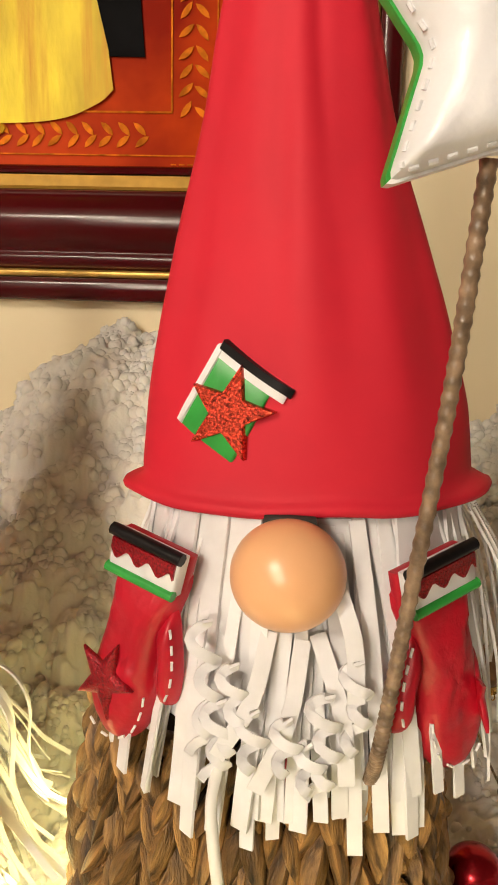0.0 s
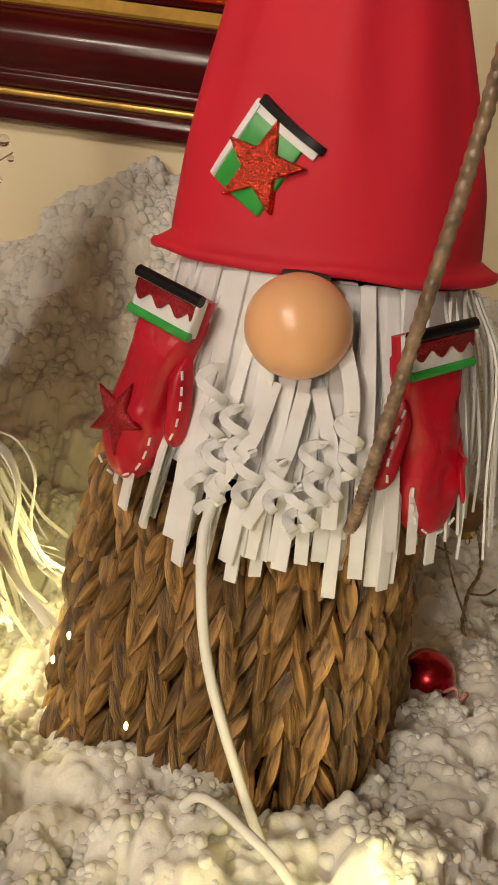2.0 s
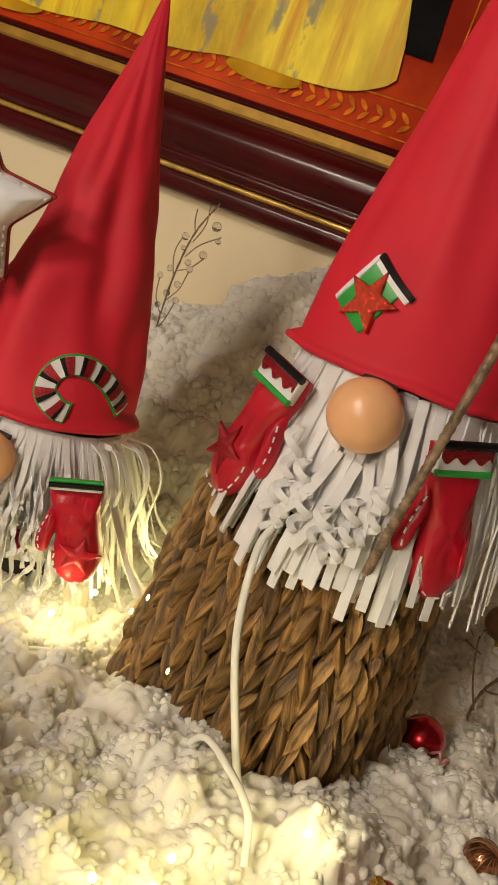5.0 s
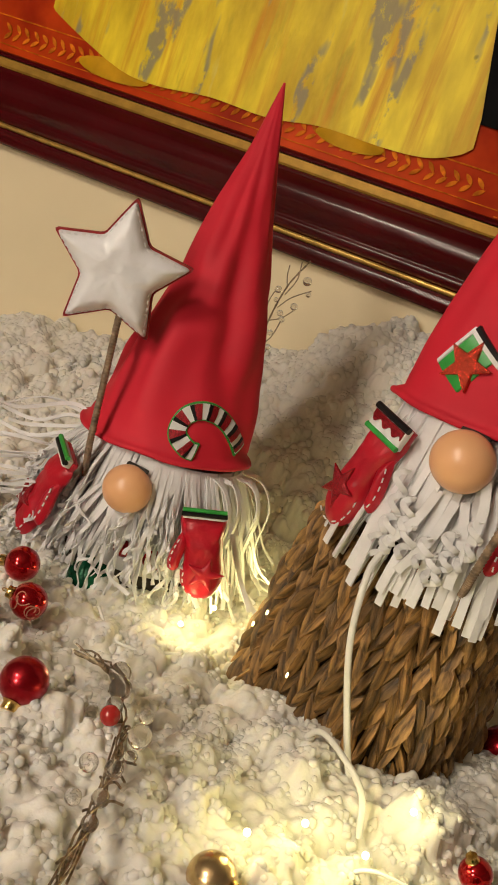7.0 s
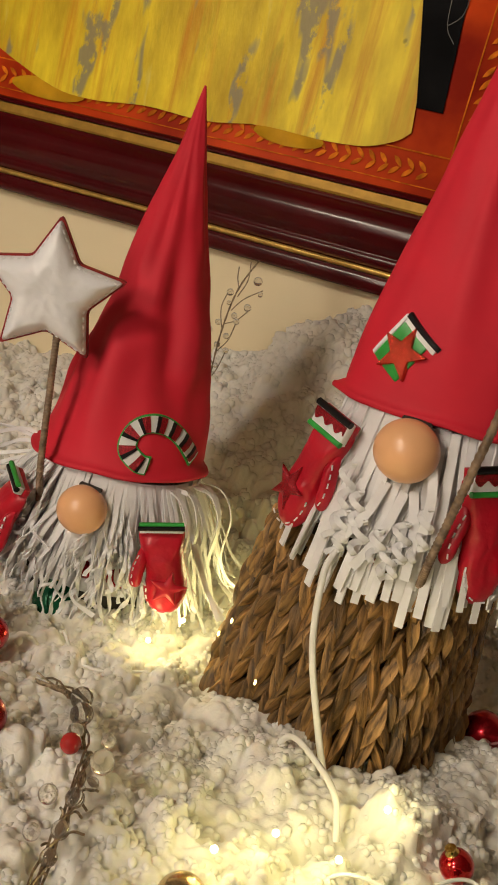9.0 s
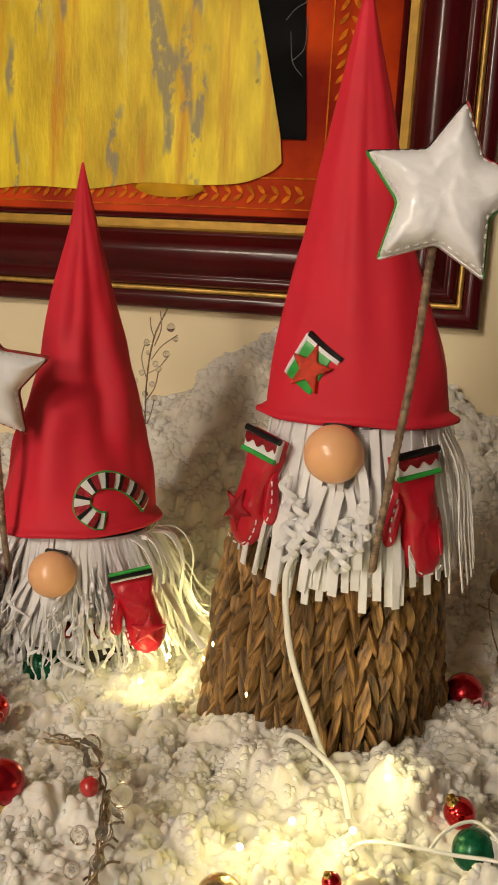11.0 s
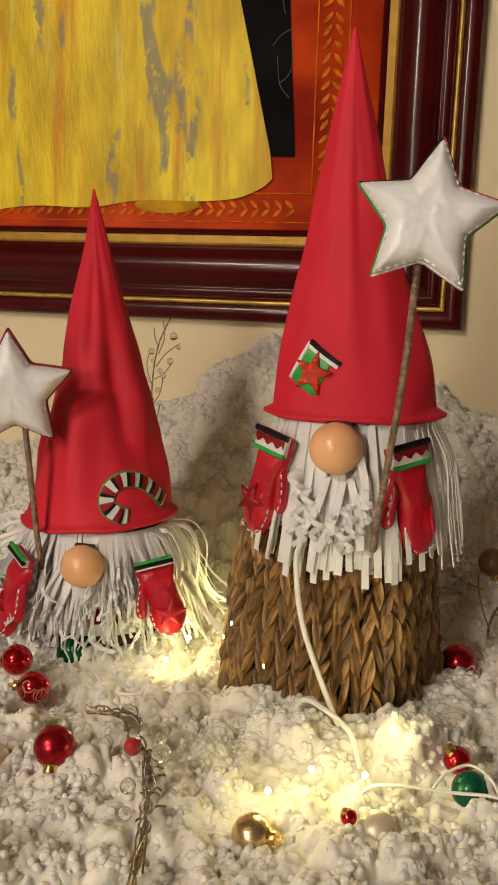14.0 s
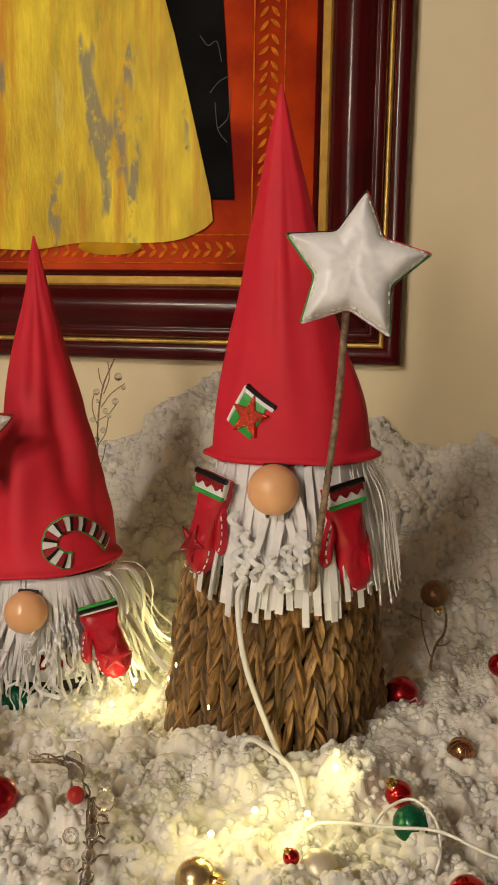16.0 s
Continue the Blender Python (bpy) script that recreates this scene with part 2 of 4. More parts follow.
def tube(pts, radius, seg=8, bump=None):
    rows, side = [], None
    for i, p in enumerate(pts):
        p = Vector(p)
        d = (Vector(pts[min(i + 1, len(pts) - 1)]) - Vector(pts[max(i - 1, 0)])).normalized()
        if side is None:
            side = d.orthogonal().normalized()
        side = (side - d * side.dot(d)).normalized()
        up = d.cross(side)
        r = radius(i / (len(pts) - 1)) if callable(radius) else radius
        if bump:
            r *= bump(i)
        rows.append([p + r * (math.cos(a) * side + math.sin(a) * up) for a in np.linspace(0, 2 * math.pi, seg, endpoint=False)])
    return grid(rows)


def strip(pts, width, normal, thick=0.0016, twist=0.0, taper=1.0):
    """A flat strip of foam along a line; normal: which way its broad face looks."""
    rows = []
    n = len(pts)
    for i, p in enumerate(pts):
        p = Vector(p)
        d = (Vector(pts[min(i + 1, n - 1)]) - Vector(pts[max(i - 1, 0)])).normalized()
        nn = Vector(normal)
        nn = (nn - d * nn.dot(d)).normalized()
        if twist:
            nn = Matrix.Rotation(twist(i / (n - 1)) if callable(twist) else twist * i / (n - 1), 3, d) @ nn
        s = d.cross(nn)
        w = width / 2 * (1 + (taper - 1) * i / (n - 1))
        rows.append([p + s * w + nn * thick / 2, p - s * w + nn * thick / 2, p - s * w - nn * thick / 2, p + s * w - nn * thick / 2])
    return grid(rows)


def puff(outline, thick, rings=9, back=0.35, soft=0.6, edge=0.0, passes=9):
    """A stuffed cushion over an outline in the xy plane; z is its front. It swells with the distance from the seam."""
    o = np.asarray(outline, float)
    c = o.mean(0)
    b = np.roll(o, -1, 0)
    d2 = b - o

    def gap(p):
        t = np.clip(((p - o) * d2).sum(1) / np.maximum((d2 ** 2).sum(1), 1e-12), 0, 1)
        return np.sqrt((((o + t[:, None] * d2) - p) ** 2).sum(1).min())
    full = soft * gap(c)
    steps = [1 - (k / rings) ** 1.25 * 0.995 for k in range(rings + 1)]
    rows, hs = [], []
    for s in steps:
        pts = [c + s * (q - c) for q in o]
        rows.append(pts)
        hs.append([math.sqrt(max(0, 1 - (1 - min(gap(p) / full, 1)) ** 2)) for p in pts])
    H = np.array(hs)
    for _ in range(passes):
        G = H.copy()
        G[1:-1] = (H[1:-1] * 2 + H[:-2] + H[2:] + np.roll(H, 1, 1)[1:-1] + np.roll(H, -1, 1)[1:-1]) / 6
        H = G
    hs = H.tolist()
    out = [[(*p, -thick * back * h - edge) for p, h in zip(r, q)] for r, q in zip(rows[::-1], hs[::-1])]
    out += [[(*p, thick * h + edge) for p, h in zip(r, q)] for r, q in zip(rows, hs)]
    return grid(out)


def slab(outline, thick, bevel=0.0005):
    o = np.asarray(outline, float)
    c = o.mean(0)
    k = 1 - bevel / max(1e-6, np.abs(o - c).max())
    return grid([[(*(c + k * (q - c)), 0) for q in o], [(*q, bevel) for q in o], [(*q, thick - bevel) for q in o], [(*(c + k * (q - c)), thick) for q in o]])


def dense(outline, n):
    """An outline with n points on every side."""
    out = []
    for i, a in enumerate(outline):
        b = outline[(i + 1) % len(outline)]
        out += [(a[0] + (b[0] - a[0]) * k / n, a[1] + (b[1] - a[1]) * k / n) for k in range(n)]
    return out


def star_line(R, r, n=5, turn=0.0):
    return [((R if k % 2 == 0 else r) * math.sin(turn + math.pi * k / n), (R if k % 2 == 0 else r) * math.cos(turn + math.pi * k / n)) for k in range(2 * n)]


def plane_pose(at, right, up):
    """A pose with x along right, y nearly along up, z as the front."""
    x = Vector(right).normalized()
    y = Vector(up)
    y = (y - x * y.dot(x)).normalized()
    z = x.cross(y)
    m = Matrix((x, y, z)).transposed().to_4x4()
    m.translation = at
    return m


# ---- the room ----
def slab_box(name, lo, hi, material, label, category, kind="structure"):
    a = Acc().add(box(hi[0] - lo[0], hi[1] - lo[1], hi[2] - lo[2], [(p + q) / 2 for p, q in zip(lo, hi)]))
    ob = new(name, a.data(name, material, False))
    return tagged(ob, label, category, kind=kind)


WALL_Y = 0.635
slab_box("wall_north", (-2.4, WALL_Y, -0.75), (2.0, WALL_Y + 0.12, 1.85), WALL, "cream painted wall behind the display", "wall")
# side walls and ceiling are out of view, added to limit stray light
slab_box("unseen_wall_south", (-2.4, -3.12, -0.75), (2.0, -3.0, 1.85), ROOM_DARK, "unseen dark wall added to close the room", "wall")
slab_box("unseen_wall_west", (-2.52, -3.12, -0.75), (-2.4, WALL_Y + 0.12, 1.85), ROOM_DARK, "unseen dark wall added to close the room", "wall")
slab_box("unseen_wall_east", (2.0, -3.12, -0.75), (2.12, WALL_Y + 0.12, 1.85), ROOM_DARK, "unseen dark wall added to close the room", "wall")
slab_box("floor", (-2.52, -3.12, -0.87), (2.12, WALL_Y + 0.12, -0.75), FLOOR, "dark wooden floor of the room", "floor")
slab_box("ceiling", (-2.52, -3.12, 1.85), (2.12, WALL_Y + 0.12, 1.97), ROOM_DARK, "unseen dark ceiling added to close the room", "ceiling")


def floor_lamp(at, r, power):
    x, y, z = at
    t = thing("floor_lamp", (x, y, -0.75), "floor lamp with a glowing round glass shade", "lamp", "lamps of the room")
    keep(part("shade", Acc().add(ball(r, at)), glow("lamp_glow", WARM, power)), t)
    keep(part("pole", Acc().add(tube([(x, y, -0.73), (x, y, z - r + 0.005)], 0.012)), CAP_GOLD), t)
    keep(part("base", Acc().add(tube([(x, y, -0.75), (x, y, -0.735), (x, y, -0.72)], lambda u: 0.14 - 0.1 * u * u, 24)), CAP_GOLD), t)


for lamp_row in LAMPS:
    floor_lamp(*lamp_row)


def side_table():
    t = thing("side_table", (-0.3, 0.0, -0.75), "dark wooden table under the artificial snow", "table")
    keep(part("tabletop", Acc().add(box(1.9, 1.22, 0.03, (-0.3, 0.02, -0.055), 0.004)), TABLE), t)
    for sx in (-1.18, 0.58):
        for sy in (-0.53, 0.57):
            keep(part("leg", Acc().add(box(0.06, 0.06, 0.68, (sx, sy, -0.41), 0.004)), TABLE), t)


side_table()


# ---- artificial snow ----
def step(a, b, u):
    u = min(max((u - a) / (b - a), 0), 1)
    return u * u * (3 - 2 * u)


# height of the drift against the wall, along x
DRIFT = [(-1.3, .09), (-.85, .10), (-.60, .13), (-.45, .185), (-.376, .205), (-.313, .232), (-.271, .285), (-.215, .320), (-.13, .325), (-.02, .28), (.06, .265), (.14, .215), (.22, .235), (.7, .26)]


def curve_at(pts, u):
    if u <= pts[0][0]:
        return pts[0][1]
    for (a, b), (c, d) in zip(pts, pts[1:]):
        if u <= c:
            return b + (d - b) * (u - a) / (c - a)
    return pts[-1][1]


def snow_height(x, y):
    """Height of the cotton snow over the table."""
    wall_h = curve_at(DRIFT, x)
    h = 0.026 + (wall_h - 0.026) * step(0.20, 0.60, y) + 0.012 * step(-0.08, -0.22, y)
    h += 0.024 * math.exp(-((x - 0.075) ** 2 + (y + 0.062) ** 2) / 0.0012) + 0.016 * math.exp(-((x - 0.04) ** 2 / 0.006 + (y + 0.040) ** 2 / 0.0020))
    h += 0.014 * noise.noise((x * 9, y * 9, 2.0)) + 0.016 * noise.noise((x * 26, y * 26, 7.0)) + 0.006 * noise.noise((x * 60, y * 60, 3.0))
    return h


def soften(h, times):
    """A few passes of a small blur over a height map."""
    for _ in range(times):
        p = np.pad(h, 1, mode="edge")
        h = (4 * h + 2 * (p[1:-1, :-2] + p[1:-1, 2:] + p[:-2, 1:-1] + p[2:, 1:-1]) + p[:-2, :-2] + p[:-2, 2:] + p[2:, :-2] + p[2:, 2:]) / 16
    return h


def heap(h, xs, ys, count, size, lift, rng, flat):
    """Drop round lumps on a height map, each set into what lies under it."""
    d = xs[1] - xs[0]
    base = h.copy()
    ny, nx = h.shape
    for _ in range(count):
        x, y = rng.uniform(xs[0], xs[-1]), rng.uniform(ys[0], ys[-1])
        r = rng.uniform(*size) * (0.75 + 0.7 * max(0, 0.5 + noise.noise((x * 40, y * 40, 4))))
        i, j, k = int((x - xs[0]) / d), int((y - ys[0]) / d), int(r * 1.25 / d) + 1
        i0, i1, j0, j1 = max(0, i - k), min(nx, i + k + 1), max(0, j - k), min(ny, j + k + 1)
        gx, gy = xs[i0:i1] - x, ys[j0:j1] - y
        e = rng.uniform(0.8, 1.25)
        q = r * r - (gx[None, :] * e) ** 2 - (gy[:, None] / e) ** 2
        top = base[j, i] + lift * r * rng.uniform(-1.0, 1.0) + flat * np.sqrt(np.maximum(q, 0))
        w = h[j0:j1, i0:i1]
        np.copyto(w, np.where(q > 0, np.maximum(w, top - 0.15 * r), w))
    return h


def mesh_from(name, co, loops, sides, label):
    me = bpy.data.meshes.new(name)
    me.vertices.add(co.size // 3)
    me.vertices.foreach_set("co", co.reshape(-1))
    me.loops.add(len(loops))
    me.loops.foreach_set("vertex_index", loops)
    me.polygons.add(len(loops) // sides)
    me.polygons.foreach_set("loop_start", np.arange(0, len(loops), sides))
    me.materials.append(SNOW)
    me.update(calc_edges=True)
    me.polygons.foreach_set("use_smooth", np.ones(len(loops) // sides, dtype=bool))
    tagged(new(name, me), label, "artificial snow", kind="stuff")


def sheet(name, xs, ys, h, label):
    ny, nx = h.shape
    co = np.empty((ny, nx, 3))
    co[..., 0], co[..., 1], co[..., 2] = xs[None, :], ys[:, None], h
    a = (np.arange(ny - 1)[:, None] * nx + np.arange(nx - 1)[None, :]).reshape(-1)
    quads = np.stack([a, a + 1, a + nx + 1, a + nx], 1).reshape(-1)
    mesh_from(name, co, quads, 4, label)


def snow():
    rng = random.Random(5)
    xs, ys = np.arange(-1.22, 0.62, 0.02), np.append(np.arange(-0.56, WALL_Y - 0.012, 0.02), WALL_Y - 0.003)
    sheet("snow_base", xs, ys, np.array([[snow_height(x, y) - 0.022 for x in xs] for y in ys]), "white artificial snow spread over the table")
    # the loose snow: a base, clumps of two sizes, then soft crumbs
    d = 0.0014
    xs, ys = np.arange(-0.84, 0.46, d), np.arange(-0.33, WALL_Y - 0.003, d)
    cx, cy = np.arange(-0.85, 0.48, 0.008), np.arange(-0.34, WALL_Y + 0.01, 0.008)
    c = np.array([[snow_height(x, y) for x in cx] for y in cy])
    c = np.stack([np.interp(xs, cx, row) for row in c])
    h = np.stack([np.interp(ys, cy, c[:, i]) for i in range(len(xs))], 1)
    h = soften(heap(h - 0.004, xs, ys, 3200, (0.008, 0.015), 0.25, rng, 0.70), 5)
    h = soften(heap(h - 0.001, xs, ys, 13000, (0.0042, 0.0076), 0.40, rng, 0.85), 2)
    h = soften(heap(h - 0.001, xs, ys, 52000, (0.0024, 0.0046), 0.45, rng, 0.90), 1)
    sheet("loose_snow", xs, ys, h, "fluffy clumps of loose white artificial snow drifted against the wall")
    # single crumbs half sunk in the clumps
    bm = bmesh.new()
    bmesh.ops.create_icosphere(bm, subdivisions=2, radius=1)
    iv, tri = [v.co.copy() for v in bm.verts], np.array([[v.index for v in f.verts] for f in bm.faces])
    bm.free()
    shapes = [np.array([v * (1 + 0.34 * noise.noise(v * 1.2 + o) + 0.18 * noise.noise(v * 2.8 + o)) for v in iv]) for o in (Vector((k * 3.7, k * 1.3, k * 2.1)) for k in range(12))]
    V = []
    for count, x0, x1, y0, y1, size in ((8500, -0.46, 0.30, -0.31, 0.30, (0.0022, 0.0042)), (4000, -0.62, 0.36, 0.28, 0.62, (0.0040, 0.0075))):
        for _ in range(count):
            x, y = rng.uniform(x0, x1), rng.uniform(y0, y1)
            while noise.noise((x * 22, y * 22, 9)) + rng.uniform(-.4, .4) < -0.10:
                x, y = rng.uniform(x0, x1), rng.uniform(y0, y1)
            r = rng.uniform(*size)
            z = h[min(int((y - ys[0]) / d), len(ys) - 1), min(int((x - xs[0]) / d), len(xs) - 1)]
            V.append(rng.choice(shapes) * r + np.array([x, y, z + rng.uniform(-0.75, 0.05) * r]))
    tri = (tri[None] + (np.arange(len(V)) * len(iv))[:, None, None]).reshape(-1)
    mesh_from("snow_crumbs", np.concatenate(V), tri, 3, "soft round crumbs of white artificial snow")


snow()


# ---- painting ----
def painting():
    x0, x1, z0, z1 = -1.22, 0.092, 0.358, 1.45
    t = thing("framed_painting", ((x0 + x1) / 2, WALL_Y, z0), "large painting in a maroon and gilt frame on the wall", "painting")
    yc = WALL_Y - 0.012
    # the frame's profile: (distance in from the outer edge, how far it stands out)
    runs = [("outer_moulding", MAROON, [(0.0, 0.0), (0.0, 0.022), (0.003, 0.026), (0.010, 0.029), (0.018, 0.029), (0.025, 0.026), (0.026, 0.0)]),
            ("gilt_line", GOLD, [(0.026, 0.0), (0.026, 0.027), (0.0285, 0.030), (0.032, 0.030), (0.034, 0.027), (0.034, 0.0)]),
            ("main_moulding", MAROON, [(0.034, 0.0), (0.034, 0.026), (0.040, 0.032), (0.047, 0.033), (0.052, 0.030), (0.055, 0.031), (0.062, 0.039), (0.074, 0.045),
                                       (0.086, 0.046), (0.097, 0.043), (0.106, 0.036), (0.112, 0.030), (0.116, 0.029), (0.119, 0.026), (0.119, 0.0)]),
            ("gilt_slip", GILT_PALE, [(0.119, 0.0), (0.119, 0.026), (0.122, 0.028), (0.134, 0.024), (0.136, 0.0)]),
            ("inner_edge", MAROON, [(0.136, 0.0), (0.136, 0.022), (0.139, 0.023), (0.143, 0.020), (0.145, 0.013), (0.145, 0.0)])]
    for name, m, prof in runs:
        fine = []
        for (a, b), (c, d) in zip(prof, prof[1:]):
            fine += [(a + (c - a) * k / 2, b + (d - b) * k / 2) for k in range(2)]
        fine.append(prof[-1])
        for side in range(4):
            rows = []
            for end in (0, 1):
                row = []
                for d, h in fine:
                    c = [(x0 + d, z0 + d), (x1 - d, z0 + d), (x1 - d, z1 - d), (x0 + d, z1 - d)]
                    p = c[(side + end) % 4]
                    row.append((p[0], WALL_Y - 0.001 - h, p[1]))
                rows.append(row)
            keep(part(name, Acc().add(grid(rows)), m), t)
    cx0, cx1, cz0, cz1 = x0 + 0.14, x1 - 0.14, z0 + 0.14, z1 - 0.14
    canvas = keep(part("canvas", Acc().add(box(cx1 - cx0, 0.010, cz1 - cz0, ((cx0 + cx1) / 2, WALL_Y - 0.006, (cz0 + cz1) / 2))), P_RED), t)

    def flat(name, outline, m, lift, label="", th=0.0015):
        a = Acc().add(slab(outline, th, 0.0003), 0, plane_pose((0, yc - lift, 0), (1, 0, 0), (0, 0, 1)))
        return part(name, a, m, canvas, label)

    flat("column", dense([(-0.34, 0.615), (-0.1775, 0.613), (-0.187, 0.74), (-0.205, 1.0), (-0.215, 1.3), (-0.34, 1.3)], 3), P_BLACK, 0.0015, "black painted column")
    hem = [(-0.945, 0.60), (-0.93, 0.583), (-0.80, 0.535), (-0.72, 0.527), (-0.62, 0.536), (-0.52, 0.534), (-0.43, 0.546), (-0.335, 0.545), (-0.27, 0.550), (-0.228, 0.566), (-0.211, 0.580)]
    hem = [(p.x, p.y) for p in smooth_line([(a, b, 0) for a, b in hem], 48)]
    right = [(-0.216, 0.62), (-0.245, 0.74), (-0.275, 0.862), (-0.31, 0.98), (-0.37, 1.2)]
    flat("skirt", hem + right + [(-0.75, 1.2), (-0.85, 0.9)], P_YELLOW, 0.0035, "yellow painted skirt with grey streaks")
    foot = [(-0.385 + 0.055 * math.cos(a), 0.540 - 0.014 * math.sin(a)) for a in np.linspace(0, 2 * math.pi, 20, endpoint=False)]
    flat("shoe", foot, P_SHOE, 0.0025)
    foot = [(-0.80 + 0.07 * math.cos(a), 0.528 - 0.016 * math.sin(a)) for a in np.linspace(0, 2 * math.pi, 20, endpoint=False)]
    flat("shoe", foot, P_SHOE, 0.0025)
    # leaf border along the bottom and the right side
    rng = random.Random(3)

    def leaf(cx, cz, ang, ln):
        o = [(ln * (u - 0.5), 0.0034 * math.sin(math.pi * u) ** 0.7 * s) for s, us in ((1, (0.02, .25, .5, .75, .98)), (-1, (.75, .5, .25))) for u in us]
        ca, sa = math.cos(ang), math.sin(ang)
        flat("painted_leaf", [(cx + p * ca - q * sa, cz + p * sa + q * ca) for p, q in o], P_OCHRE, 0.0008, th=0.0009)
    for k in range(46):
        x = -1.02 + k * 0.0186
        for s in (1, -1):
            leaf(x + rng.uniform(-.002, .002), 0.535 + s * 0.0065, math.pi - s * 0.75 + rng.uniform(-.15, .15), 0.020)
    for k in range(38):
        z = 0.56 + k * 0.0195
        for s in (1, -1):
            leaf(-0.125 + s * 0.0085, z + rng.uniform(-.002, .002), math.pi / 2 + s * 0.75 + rng.uniform(-.15, .15), 0.022)
    for k in range(4):
        flat("signature_bar", dense([(-0.150 + .009 * k, 0.5045), (-0.144 + .009 * k, 0.5045), (-0.144 + .009 * k, 0.5060), (-0.150 + .009 * k, 0.5060)], 2), P_OCHRE, 0.0008, th=0.0007)
    for o in ([(-1.05, 0.5575), (-0.148, 0.5575), (-0.148, 0.5595), (-1.05, 0.5595)], [(-1.05, 0.5135), (-0.10, 0.5135), (-0.10, 0.5150), (-1.05, 0.5150)],
              [(-0.150, 0.56), (-0.148, 0.56), (-0.148, 1.3), (-0.150, 1.3)], [(-0.1015, 0.515), (-0.1000, 0.515), (-0.1000, 1.3), (-0.1015, 1.3)]):
        flat("border_line", dense(o, 3), P_OCHRE, 0.0006, th=0.0008)
    for pts in ([(-0.235, .86), (-.222, .845), (-.208, .85), (-.20, .82)], [(-.21, .76), (-.205, .72), (-.19, .70)], [(-.186, .80), (-.205, .79), (-.218, .775)], [(-.186, .78), (-.188, .74), (-.20, .725), (-.205, .722)]):
        a = Acc().add(tube([(p.x, yc - 0.003, p.y) for p in smooth_line([(u, w, 0) for u, w in pts], 16)], 0.0006, 5))
        part("crack_line", a, P_GREYLINE, canvas)


painting()


# ---- gnomes ----
class Hat:
    """A pointed foam hat: base centre, tip, radius by height, folds."""

    def __init__(self, base, tip, prof, ry, folds, bend, flare, tilt, dents=(), crumple=0.02):
        self.dents, self.crumple = dents, crumple
        self.base, self.tip, self.prof, self.ry, self.folds, self.bend, self.flare, self.tilt = Vector(base), Vector(tip), prof, ry, folds, Vector(bend), flare, tilt

    def at(self, ang, h, out=0.0):
        """ang 0 looks to the front, positive to the right."""
        c = self.base.lerp(self.tip, h) + self.bend * (4 * h * (1 - h))
        r = curve_at(self.prof, h)
        f = sum(k * math.sin(n * ang + ph + tw * h) for n, k, ph, tw in self.folds) * min(1, h * 4) * (1 - 0.5 * h)
        f += sum(k * math.exp(-((ang - a0) / wa) ** 2 - ((h - h0) / wh) ** 2) for a0, h0, wa, wh, k in self.dents)
        f += self.crumple * noise.noise((2.2 * math.sin(ang), 2.2 * math.cos(ang), 7 * h)) * min(1, h * 6)
        r = r * (1 + f) + out
        x, y = r * math.sin(ang), -r * math.cos(ang) * self.ry
        low = max(0, 1 - h * 5)
        return c + Vector((x, y, self.tilt * math.sin(ang) * low))

    def build(self, name, label):
        t = thing(name, self.base, label, "hat")
        rows = []
        ang = np.linspace(-math.pi, math.pi, 144, endpoint=False)

        def ring(h, out, dz=0.0):
            r = []
            for a in ang:
                fl = self.flare * abs(math.sin(a)) ** 8
                w = 0.0007 * math.sin(5 * a + 1) + 0.0004 * math.sin(9 * a)
                p = self.at(a, h, out + (fl if h < 0.02 and out > 0 else 0))
                r.append(p + Vector((0, 0, dz + (w + fl * 0.25 if h < 0.03 else 0))))
            rows.append(r)
        for k in range(61):
            h = 1 - k / 60 * 0.985
            ring(h, 0)
        for o, dz in ((0.0020, -0.001), (0.0042, -0.0016), (0.0053, -0.0036), (0.0046, -0.0058), (0.0022, -0.0068), (-0.0005, -0.0058), (-0.0030, -0.002)):
            ring(0.006, o, dz)
        ring(0.10, -0.004)
        ob = part("cone", Acc().add(grid(rows)), RED_FOAM)
        keep(ob, t)
        return t

    def patch(self, outline, ang0, h0, height, out, thick):
        """An outline in metres (right, up) laid on the hat round (ang0, h0), as a thin slab."""
        rows = []
        o = np.asarray(outline, float)
        c = o.mean(0)
        r0 = curve_at(self.prof, h0)
        for s, lift in ((0.0, out), (0.5, out), (1.0, out - 0.002), (1.0, out + thick * 0.7), (0.96, out + thick), (0.5, out + thick), (0.001, out + thick)):
            row = []
            for q in o:
                u, w = c + (q - c) * max(s, 0.001)
                row.append(self.at(ang0 + u / r0, h0 + w / height, lift))
            rows.append(row)
        return grid(rows[1:], caps=True)


BIG = Hat((0.002, 0.050, 0.307), (-0.009, 0.024, 0.633),
          [(0, .0745), (.03, .0735), (.116, .0682), (.232, .0590), (.349, .0494), (.425, .0430), (.5, .0374), (.58, .0322), (.66, .0262), (.8, .0162), (1, .0012)],
          0.66, [(3, .020, 0.4, 1.5), (5, .046, 1.0, 2.5), (9, .024, 2.0, -2.0), (2, .03, 0.2, 1.0), (14, .006, 0.0, 3.0)], (-0.002, 0, 0), 0.0045, 0.002, [(radians(120), .20, .62, .17, .23), (radians(100), .72, .6, .16, .14), (radians(-8), .46, .10, .22, -.05), (radians(14), .60, .12, .20, -.05), (radians(38), .30, .16, .16, .035)])
